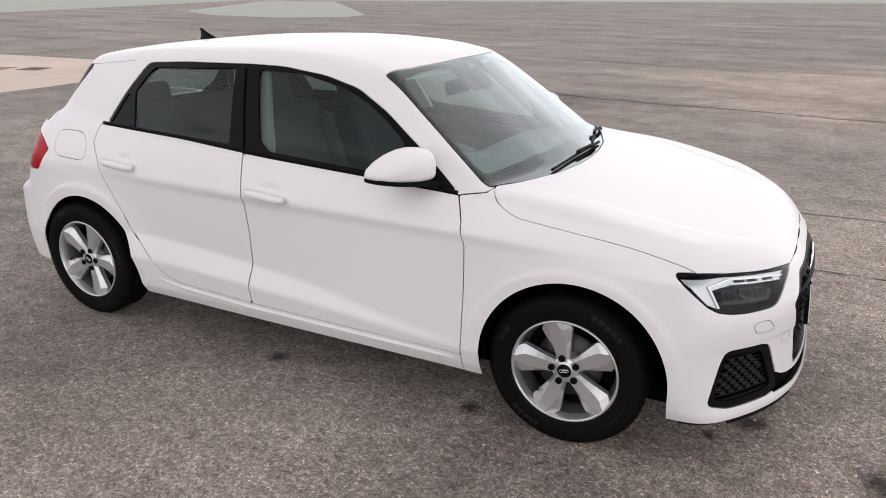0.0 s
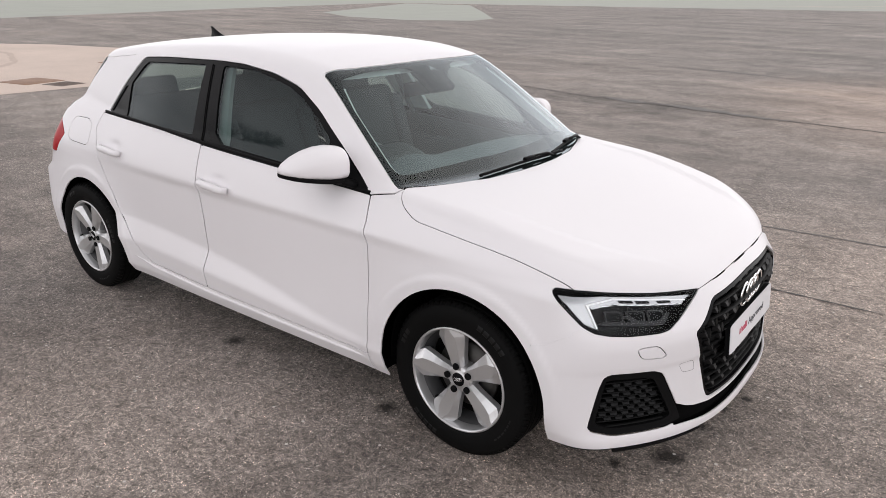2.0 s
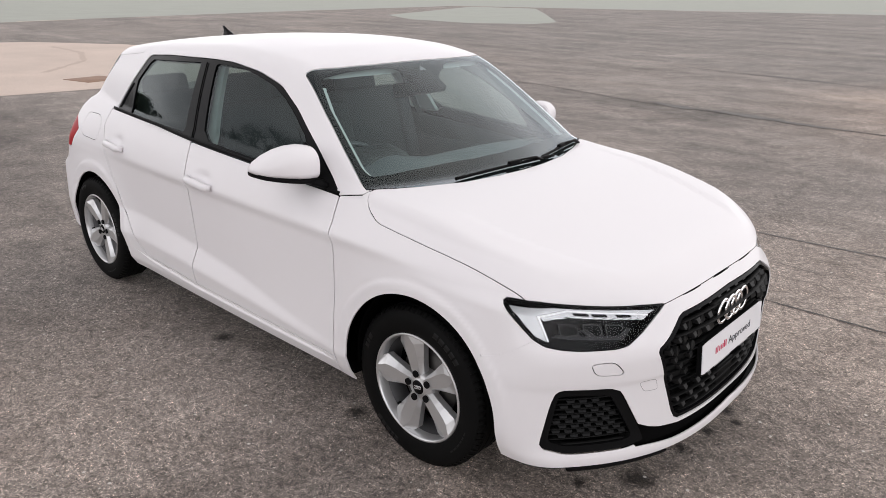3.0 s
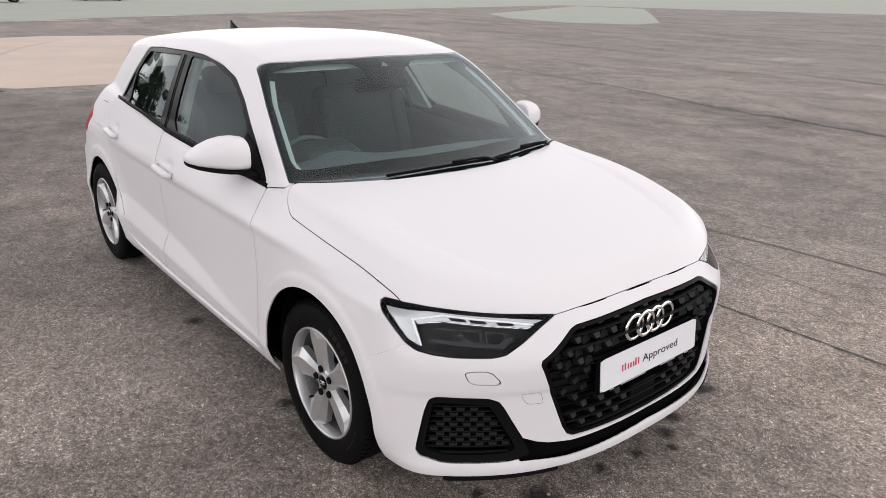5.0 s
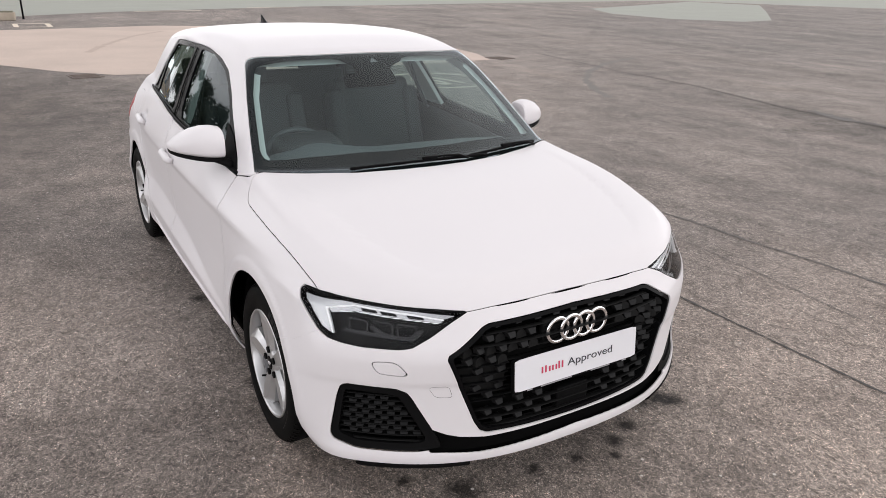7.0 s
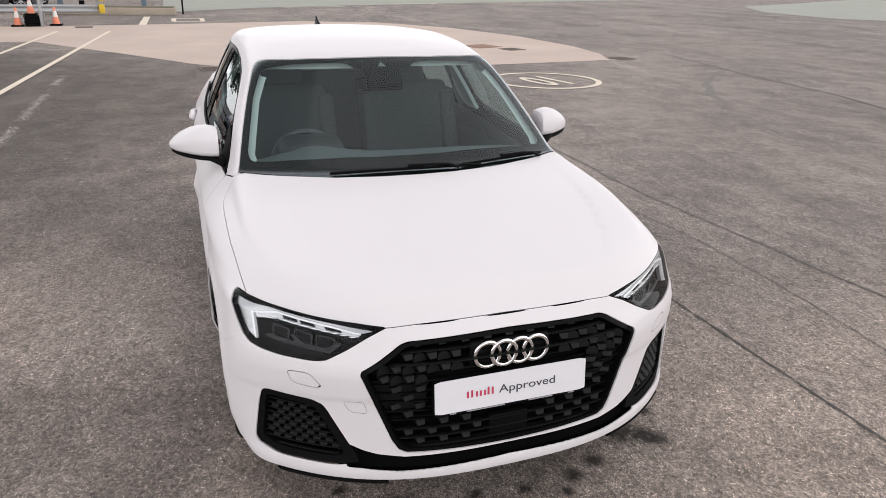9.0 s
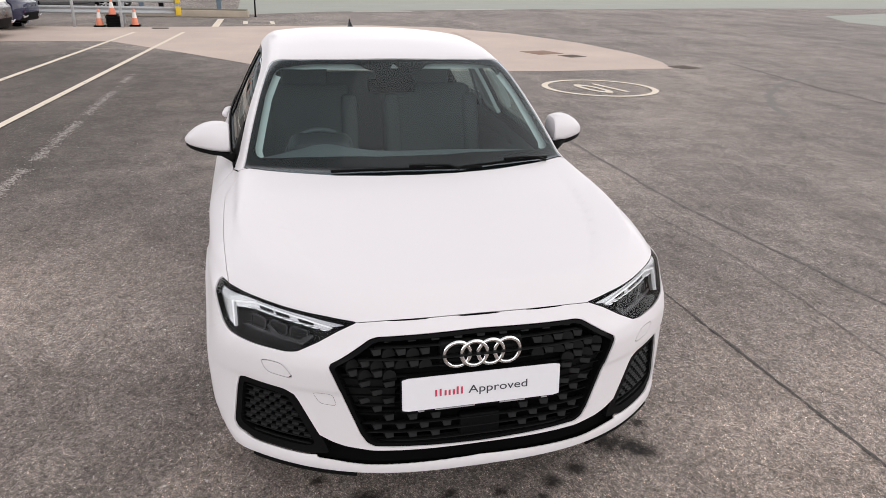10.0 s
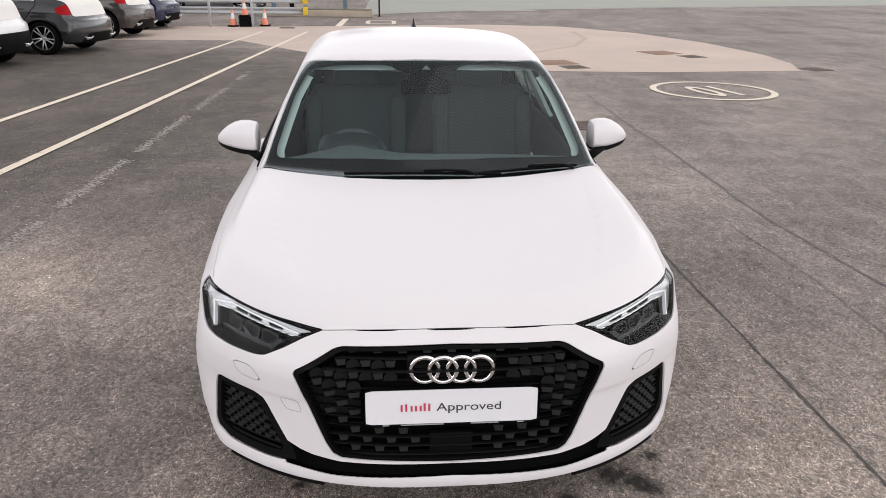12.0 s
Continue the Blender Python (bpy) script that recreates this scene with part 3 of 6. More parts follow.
panel("body_shell", shell_cut, gap=HALF)
for s, side in MIRRORED:
    panel("tail_light", [on_side(TAIL, s)], TAIL_RED, base=FLANK[s], rim=.02, label="dark red tail light")
panel("tailgate_window", [hatch_f, lambda v: np.abs(v[:, 1]) - .52], SIDE_GLASS, rim=0, gap=.002)
for s, side in MIRRORED:
    panel("tailgate_trim", [hatch_f, lambda v, s=s: .52 - s * v[:, 1]], BLACK_GLOSS, rim=.01, gap=.001, label="gloss black tailgate side trim")

# dark inner shell behind the gaps
inner_cut = [lambda v: np.minimum(v[:, 0] - .45, .72 - v[:, 2]), outside(arches), outside(windows_f), outside(screen_f), outside(hatch_f), outside(grille_f), outside(fogs_f), outside(lights_f), outside(slot_f)]
part("inner_shell", with_rim(cut(MIDDLE, [lambda v: .225 - v[:, 2]] + inner_cut, .004), 0, -.016), SHADOW_LINER, car, "black inner shell")
part("bumper_core", with_rim(cut(MIDDLE, [lambda v: .40 - v[:, 0], lambda v: v[:, 2] - .74, lambda v: .215 - v[:, 2]]), 0, -.085), SHADOW_LINER, car, "black bumper core")
splitter_f = [lambda v: v[:, 2] - .212, lambda v: .42 - v[:, 0], lambda v: .172 - v[:, 2]]
part("splitter", with_rim(cut(SKIN, splitter_f), .02, -.007), BLACK_TRIM, car, "black plastic under-bumper splitter")
for s, side in MIRRORED:
    winglet = [lambda v: v[:, 2] - .205, lambda v: .57 - v[:, 0], lambda v: .182 - v[:, 2], lambda v, s=s: .40 - s * v[:, 1]]
    part("splitter_wing", with_rim(cut(SKIN, winglet), .03, .005), BLACK_TRIM, car, "black corner of the splitter")

# windscreen with its black border
screen = panel("windscreen", [screen_f], SCREEN_GLASS, rim=0, gap=.001, offset=-.002, label="clear greenish laminated windscreen")
clear_f = on_plan(SCREEN_CLEAR, .80)
part("screen_border", with_rim(cut(TOP, [screen_f, outside(clear_f)], .0015), 0, -.006), FRIT, screen, "black printed border")

# side windows: black surround, then glass set a little deeper
for s, side in MIRRORED:
    glass = either(on_side(GLASS_F, s), on_side(GLASS_R, s), on_side(GLASS_Q, s))
    panel("window_surround", [on_side(WINDOWS, s), outside(glass)], BLACK_GLOSS, rim=.02, gap=.0005, offset=-.004, base=FLANK[s], label="gloss black window surround")
    for nm, outline, owner in (("front_window", GLASS_F, "front"), ("rear_window", GLASS_R, "rear"), ("quarter_window", GLASS_Q, "rear")):
        quarter = nm == "quarter_window"
        part(nm, with_rim(cut(FLANK[s], [on_side(outline, s)], -.002), 0, -.009), BLACK_GLOSS if quarter else SIDE_GLASS, door_parts[owner, s], "gloss black quarter panel" if quarter else "dark tinted door glass")
    # waist strip and the joint between the doors
    line = [(-2.41, 1.002), (-1.825, .991), (-1.47, .971), (-.884, .939), (-.47, .905)]
    px = np.linspace(-2.41, -.47, 60)
    pz = np.interp(px, [q[0] for q in line], [q[1] for q in line]) + .006
    hit = skin_hit(px, np.zeros(60), pz, np.zeros(60), np.full(60, float(s)), np.zeros(60), 1.2)
    part("waist_strip", tube([tuple(q) for q in hit + np.array([0, s * .001, 0])], .0055, 8, 1.4), BLACK_TRIM, car)
    sx = np.linspace(-2.06, -.43, 50)
    sz = np.interp(sx, [-2.06, -1.879, -1.44, -.43], [.318, .290, .272, .268])
    hit = skin_hit(sx, np.zeros(50), sz, np.zeros(50), np.full(50, float(s)), np.zeros(50), 1.2)
    part("sill_moulding", tube([tuple(q) for q in hit - np.array([0, s * .003, 0])], [.004 + .007 * min(1, k / 6, (49 - k) / 3) for k in range(50)], 10, .9), PAINT, car)
    bx = np.linspace(0, 1, 14)
    hit = skin_hit(-1.472 - .098 * bx, np.zeros(14), .975 + .325 * bx, np.zeros(14), np.full(14, float(s)), np.zeros(14), 1.2)
    part("pillar_joint", tube([tuple(q) for q in hit], .003, 6), SHADOW_LINER, car)


# grille
grille = part("grille", with_rim(cut(NOSE, [grille_f], -.004), 0, -.060), SHADOW_LINER, car, "black honeycomb radiator grille")
ring = on_front([(-.1, .662), (0, .662), (.322, .656), (.343, .650), (.457, .582), (.460, .574), (.374, .349), (.356, .322), (.336, .311), (0, .304), (-.1, .304)])
part("grille_frame", with_rim(cut(NOSE, [grille_f, outside(ring)], .0005), .055, -.004), BLACK_GLOSS, grille, "gloss black grille frame")


def grille_half(z):
    return float(np.interp(z, [.30, .345, .578, .662], [.335, .372, .460, .330]))


PLATE_Z0, PLATE_Z1 = .428, .545


def cell_shape(w0, w1, h, d):
    """One tab of the grille: wide above, narrow below, its lower lip standing forward."""
    bm = bmesh.new()
    a = [(-d, -w0, h), (-d, w0, h), (0, w0 * .96, h), (0, -w0 * .96, h)]
    b = [(-d, -w1, -h), (-d, w1, -h), (d * .55, w1, -h * .8), (d * .55, -w1, -h * .8)]
    va, vb = [bm.verts.new(q) for q in a], [bm.verts.new(q) for q in b]
    bm.faces.new(va)
    bm.faces.new(vb[::-1])
    for i in range(4):
        bm.faces.new((va[i], vb[i], vb[(i + 1) % 4], va[(i + 1) % 4]))
    bmesh.ops.recalc_face_normals(bm, faces=bm.faces[:])
    bmesh.ops.bevel(bm, geom=[e for e in bm.edges if all(v.co.x > -d * .5 for v in e.verts)], offset=h * .12, segments=1, affect="EDGES")
    me = bpy.data.meshes.new("grille_cell")
    bm.to_mesh(me)
    bm.free()
    me.materials.append(CELL_BLACK)
    return me


def dome_shape(w, h, d):
    """A rounded boss between two tabs, sloping back towards its top."""
    n = 9
    front = [(-.35 * d * math.sin(math.pi * k / (n - 1)), w * math.cos(math.pi * k / (n - 1)), 2 * h * math.sin(math.pi * k / (n - 1)) ** .7 - h) for k in range(n)]
    v = [(0, 0, -h)] + front + [(-d, y, z) for _, y, z in front]
    f = [(0, 1 + k, 2 + k) for k in range(n - 1)] + [(1 + k, 1 + n + k, 2 + n + k, 2 + k) for k in range(n - 1)]
    return mesh_of("grille_boss", v, f, BLACK_MATT, False)


big_cell = cell_shape(.0170, .0118, .0088, .018)
flat_cell = cell_shape(.0205, .0150, .0085, .012)
boss = dome_shape(.0215, .0125, .020)
row_z = [.325 + .0325 * i for i in range(11)]
spots, bosses = [], []
for i, z in enumerate(row_z):
    half = grille_half(z) - .012
    ys = np.linspace(-half, half, 40)
    behind = .41 < z < .60
    p = nose_points(ys, np.full(40, z - .0162)) - np.array([.046 if behind else .024, 0, 0])
    part("slat", tube([tuple(q) for q in p], .010, 8, .17), BLACK_MATT, grille)
    if behind and z < .56:
        for s in (-1, 1):
            p = nose_points(s * np.linspace(.272, half, 12), np.full(12, z - .0162)) - np.array([.028, 0, 0])
            part("slat", tube([tuple(q) for q in p], .008, 8, .22), BLACK_TRIM, grille)
    k = int(half / .0735) + 1
    for j in range(-k, k + 1):
        for shift, found in ((0, spots), (.5, bosses)):
            y = .0735 * (j + shift + (.5 if i % 2 else 0))
            if abs(y) > half - .02 or (abs(y) < .150 and .545 < z < .650):
                continue
            behind_plate = abs(y) < .285 and PLATE_Z0 - .022 < z < PLATE_Z1 + .012
            radar = abs(y) < .085 and z < .40
            if behind_plate or radar or (found is bosses and not .54 < z < .645):
                continue
            found.append((y, z))
spot_x = nose_points([q[0] for q in spots], [q[1] for q in spots])[:, 0]
turn_at = lambda y: math.degrees(-math.copysign(1, y) * .574 * 2.885 * abs(y) ** 1.885)
for (y, z), x in zip(spots, spot_x):
    closed = .43 < z < .545
    ob = new("grille_cell", flat_cell if closed else big_cell)
    ob.parent = grille
    ob.matrix_basis = pose(x - (.030 if closed else .024), y, z - .004 if closed else z + .004, 0, 0, turn_at(y))
for (y, z), x in zip(bosses, nose_points([q[0] for q in bosses], [q[1] for q in bosses])[:, 0]):
    ob = new("grille_boss", boss)
    ob.parent = grille
    ob.matrix_basis = pose(x - .024, y, z, 0, 0, turn_at(y))
for s in (-1, 1):
    ys = s * np.linspace(.275, .445, 12)
    v, f = [], []
    for z in (.425, .545):
        v += [tuple(q - np.array([.036, 0, 0])) for q in nose_points(np.clip(ys, -grille_half(z) + .01, grille_half(z) - .01), np.full(12, z))]
    part("closed_panel", (v, [(k, k + 1, 13 + k, 12 + k) for k in range(11)]), BLACK_MATT, grille, "closed black panel beside the plate")
for q in range(4):
    part("slat", boxes(((.006, .262, .004), pose(.754, 0, .566 + .018 * q)), bevel=.001), BLACK_TRIM, grille)
radar_box = boxes(((.03, .135, .072), pose(.752, 0, .345)), bevel=.006)
part("radar_cover", radar_box, BLACK_TRIM, grille, "flat black radar cover")
part("badge_backing", boxes(((.03, .27, .088), pose(.735, 0, .597)), bevel=.01), BLACK_MATT, grille)

# ring badge: four plain chrome rings
badge = empty("badge", car)
badge["label"] = "four linked chrome rings"
for i in range(4):
    y = (i - 1.5) * .0545
    v, f = revolve([(.0415 + .0070 * math.cos(a) , .005 * math.sin(a)) for a in np.linspace(0, 2 * math.pi, 13)], 56, "y")
    m = pose(.762 + .0012 * (i % 2) - .35 * y * y, y, .601, 0, 8, 90)
    part("chrome_ring", ([tuple(m @ Vector(q)) for q in v], f), CHROME, badge)

# number plate with a plain red bar for the maker's name and the readable word
plate = empty("number_plate", car)
plate["label"] = "white show plate with a red and a black word"
pm = pose(.781, 0, .4865, 90, 0, 90) @ pose(0, 0, 0, -5, 0, 0)
outline = rounded([(-.26, -.0555), (.26, -.0555), (.26, .0555), (-.26, .0555)], .08, 2)
part("plate_holder", prism([(x * 1.012, y * 1.06 - .004) for x, y in outline], .016, pm @ pose(0, 0, -.003)), BLACK_TRIM, plate, "black plate holder")
part("plate_face", prism(outline, .003, pm, .0008), PLATE_WHITE, plate, "white plate face")
# maker's name: plain red bars
for x, h in ((-.152, .022), (-.138, .024), (-.122, .018), (-.109, .018), (-.095, .018), (-.083, .026), (-.069, .024)):
    w = .0062
    part("name_bar", prism([(-w / 2, -.012), (w / 2, -.012), (w / 2, h - .012), (-w / 2, h - .012)], .001, pm @ pose(x, -.001, .0012)), PRINT_RED, plate, "plain red bar")
word = bpy.data.curves.new("word", "FONT")
word.body, word.size, word.align_x, word.extrude = "Approved", .041, "CENTER", .0004
wob = new("word_holder", word)
deps = bpy.context.evaluated_depsgraph_get()
wme = bpy.data.meshes.new_from_object(wob.evaluated_get(deps))
bpy.data.objects.remove(wob)
wme.transform(pm @ pose(.052, -.0135, .0008) @ Matrix.Diagonal((1.20, .92, 1, 1)))
wme.materials.clear()
wme.materials.append(PRINT_BLACK)
part("printed_word", wme, PRINT_BLACK, plate, "thin black lettering")
for x, w in ((-.09, .13), (.10, .085), (-.20, .02), (.21, .02)):
    part("print_bar", prism([(-w / 2, -.002), (w / 2, -.002), (w / 2, .002), (-w / 2, .002)], .0005, pm @ pose(x, -.0595, -.0018)), PRINT_GREY, plate, "fine grey print")

# round-cornered tow-eye cover, a fine groove in the bumper
tow = rounded([(-.527, .484), (-.468, .485), (-.455, .443), (-.505, .446)], .3, 2)
tow_y, tow_z = [q[0] for q in tow] + [tow[0][0]], [q[1] for q in tow] + [tow[0][1]]
part("tow_cover_groove", tube([tuple(q) for q in nose_points(tow_y, tow_z) - np.array([.0002, 0, 0])], .0006, 6), SHADOW_LINER, car, "fine groove round the tow-eye cover")

# lower slot, fog grilles
part("intake_slot", with_rim(cut(NOSE, [slot_f], -.034), 0, -.030), SHADOW_LINER, car, "black intake slot")
small_cell = cell_shape(.0142, .0112, .0036, .012)
for s, side in MIRRORED:
    fog = part("fog_grille", with_rim(cut(FOGSKIN[s], [on_corner(FOG, s)], -.003), 0, -.050), SHADOW_LINER, car, "black side intake grille")
    inner = rounded([(.138, .458), (-.008, .452), (-.034, .440), (-.112, .300), (-.112, .284), (-.080, .276), (.105, .277), (.156, .292), (.166, .304), (.145, .430)], .3, 1)
    part("fog_frame", with_rim(cut(FOGSKIN[s], [on_corner(FOG, s), outside(on_corner(inner, s))], .0005), .045, -.006), BLACK_TRIM, fog, "black plastic surround")
    inside = outline_distance(inner)
    spots = []
    for i in range(10):
        z = .288 + .0178 * i
        ws = np.linspace(-.15, .18, 80)
        ok = ws[inside(ws, np.full(80, z - .0085)) < .004]
        if len(ok) > 3:
            p = corner_points(np.linspace(ok[0], ok[-1], 14), np.full(14, z - .0085), s)
            nn = skin_normal(p)
            part("slat", tube([tuple(q) for q in p - nn * .022], .008, 6, .25), BLACK_MATT, fog)
        for j in range(-5, 6):
            w = .015 + .041 * (j + (.5 if i % 2 else 0))
            if inside(np.array([w]), np.array([z]))[0] < -.014:
                spots.append((w, z))
    q_all = corner_points([q[0] for q in spots], [q[1] for q in spots], s)
    for q, nn in zip(q_all, skin_normal(q_all)):
        ob = new("fog_cell", small_cell)
        ob.parent = fog
        ob.matrix_basis = pose(*(q - nn * .020), 0, 0, math.degrees(math.atan2(nn[1], nn[0])))

# headlights: bowl, silver wedge, light guides, projector blocks, clear lens
for s, side in MIRRORED:
    lamp = empty("headlight", car)
    lamp["label"] = "dark angular headlight with a white light guide"
    hl = on_corner(HEADLIGHT, s)
    part("lens", with_rim(cut(CORNER[s], [hl], .002), 0, -.001), LENS, lamp, "clear lens")
    part("lamp_rim", with_rim(cut(CORNER[s], [hl, outside(lambda v, hl=hl: hl(v) + .0036)], .0005), .05, -.003), LAMP_BLACK, lamp, "gloss black rim")
    part("bowl", with_rim(cut(CORNER[s], [hl], -.003), 0, -.055), LAMP_BLACK, lamp, "black lamp bowl")
    wedge = [(.300, .740), (.160, .7345), (.0226, .7205), (-.098, .7085), (-.185, .698), (-.150, .690), (-.060, .706), (.122, .7265), (.214, .712), (.182, .640), (.222, .655), (.257, .689)]
    part("reflector_wedge", with_rim(cut(CORNER[s], [on_corner(wedge, s)]), .02, -.016), SILVER_BOWL, lamp, "silver reflector wedge")
    guide = [(.214, .712), (.122, .7265), (-.060, .706), (-.150, .690), (-.152, .6855), (-.060, .7010), (.119, .7215), (.205, .7085), (.177, .641), (.182, .640)]
    part("light_guide", with_rim(cut(CORNER[s], [on_corner(guide, s)]), .012, -.010), LIGHT_GUIDE, lamp, "white light guide")
    band = [(.205, .7085), (.119, .7215), (-.060, .7010), (-.152, .6855), (-.140, .679), (-.060, .690), (.112, .708), (.192, .697)]
    part("reflector_band", with_rim(cut(CORNER[s], [on_corner(band, s)]), .02, -.016), SILVER_BOWL, lamp, "silver reflector band")
    second = [(.165, .7045), (.112, .708), (-.060, .690), (-.140, .679), (-.140, .6765), (-.060, .6868), (.112, .7046), (.163, .7015)]
    part("light_guide", with_rim(cut(CORNER[s], [on_corner(second, s)]), .012, -.011), LIGHT_GUIDE, lamp, "white light guide")
    for w in (.072, .012, -.070):
        q = .7118 + (w - .085) * .108
        blk = [(w + .032, q + .0072), (w - .016, q + .0024), (w - .026, q - .0062), (w + .022, q - .0018)]
        part("dark_segment", with_rim(cut(CORNER[s], [on_corner(blk, s)]), .008, -.0125), LAMP_BLACK, lamp)
    fin = [(.165, .650), (.02, .640), (-.07, .634), (-.10, .660), (-.085, .662), (-.055, .645), (.02, .650), (.06, .668), (.075, .668), (.045, .650), (.150, .656)]
    part("lamp_fin", with_rim(cut(CORNER[s], [on_corner(fin, s)]), .03, -.028), LAMP_GREY, lamp, "dark grey inner bezel")
    for w, z in ((.110, .664), (.030, .660), (-.045, .654)):
        block = rounded([(w + .030, z + .020), (w - .026, z + .014), (w - .030, z - .010), (w + .022, z - .010)], .2, 1)
        part("projector", with_rim(cut(CORNER[s], [on_corner(block, s)]), .012, -.036), BLACK_GLOSS, lamp, "dark projector lens")
        part("projector_bezel", with_rim(cut(CORNER[s], [on_corner([(a + (a - w) * .16, b + (b - z) * .22) for a, b in block], s), outside(on_corner(block, s))]), .010, -.033), LAMP_GREY, lamp)

# dark slits below the leading edge of the bonnet
for y0, y1 in ((-.315, -.135), (-.10, .10), (.135, .315)):
    ys = np.linspace(y0, y1, 15)
    lip = nose_points(ys, np.full(15, .7040)) - np.array([.0030, 0, 0])
    part("lip_slit", tube([tuple(q) for q in lip], [.0006 + .0030 * math.sin(math.pi * k / 14) ** .6 for k in range(15)], 8, .9), SHADOW_LINER, car, "dark slit below the bonnet")

# cowl below the screen
cx = np.linspace(-.70, .70, 50)
cxx = np.interp(np.abs(cx), [0, .15, .34, .53, .70], [-.166, -.172, -.200, -.262, -.352])
hit = skin_hit(cxx, cx, np.full(50, .7), np.zeros(50), np.zeros(50), np.ones(50), .5)
part("cowl", tube([tuple(q) for q in hit + np.array([-.004, 0, -.006])], .012, 8, .5), BLACK_TRIM, car, "black scuttle strip")


def screen_points(x, y):
    x, y = np.broadcast_arrays(np.asarray(x, float), np.asarray(y, float))
    return skin_hit(x, y, np.full(x.shape, .7), np.zeros(x.shape), np.zeros(x.shape), np.ones(x.shape), .9)


# wipers; parked along the foot of the screen
def wiper(y0, y1, x0, x1, pivot):
    w = empty("wiper", car)
    w["label"] = "black flat-blade windscreen wiper"
    n = 26
    t = np.linspace(0, 1, n)
    p = screen_points(x0 + (x1 - x0) * t, y0 + (y1 - y0) * t)
    part("blade", tube([tuple(q) for q in p + np.array([0, 0, .008])], .006, 6, 1.1), BLACK_TRIM, w)
    k = p[int(n * .55)] + np.array([0, 0, .018])
    arm = [Vector(pivot), Vector(pivot).lerp(Vector(k), .25) + Vector((0, 0, .012)), Vector(pivot).lerp(Vector(k), .7) + Vector((0, 0, .008)), Vector(k)]
    part("arm", tube(arm, [.010, .010, .007, .006], 8, .6), BLACK_TRIM, w)
    part("joint", boxes(((.018, .07, .014), pose(*k, 0, 0, math.degrees(math.atan2(y1 - y0, x1 - x0)) - 90)), bevel=.004), BLACK_TRIM, w)
    return w


base_pt = lambda x, y: tuple(screen_points([x], [y])[0] + np.array([0, 0, .006]))
wiper(-.36, .28, -.232, -.212, base_pt(-.205, .18))
wiper(.20, .62, -.222, -.320, base_pt(-.290, .60))

# roof aerial
fin_v = []
for t in np.linspace(0, 1, 7):
    zc, ln, wd = 1.356 + .060 * t, .066 * (1 - t) ** 1.5 + .010, .020 * (1 - t) ** 1.4 + .003
    xc = -2.335 - .062 * t
    fin_v.append([(xc + ln * math.cos(a), wd * math.sin(a), zc - (.012 if t == 0 else 0)) for a in np.linspace(0, 2 * math.pi, 20, endpoint=False)])
part("aerial", loft(fin_v), BLACK_GLOSS, car, "black shark-fin aerial")


# door handles
def handle(x0, x1, z0, z1, s, door):
    n = 13
    t = np.linspace(0, 1, n)
    x, z = x0 + (x1 - x0) * t, z0 + (z1 - z0) * t
    base = skin_hit(x, np.zeros(n), z, np.zeros(n), np.full(n, float(s)), np.zeros(n), 1.3)
    lift = .034 * np.clip(np.sin(math.pi * (.04 + .92 * t)) * 2.2, 0, 1)
    path = base + np.stack([0 * t, s * lift * .75, 0 * t], 1)
    part("handle", tube([tuple(q) for q in path], [.0145 + .0045 * math.sin(math.pi * q) for q in t], 12, .95), PAINT, door, "white door handle")


for s, side in MIRRORED:
    handle(-1.405, -1.205, .822, .811, s, door_parts["front", s])
    handle(-2.325, -2.108, .846, .840, s, door_parts["rear", s])


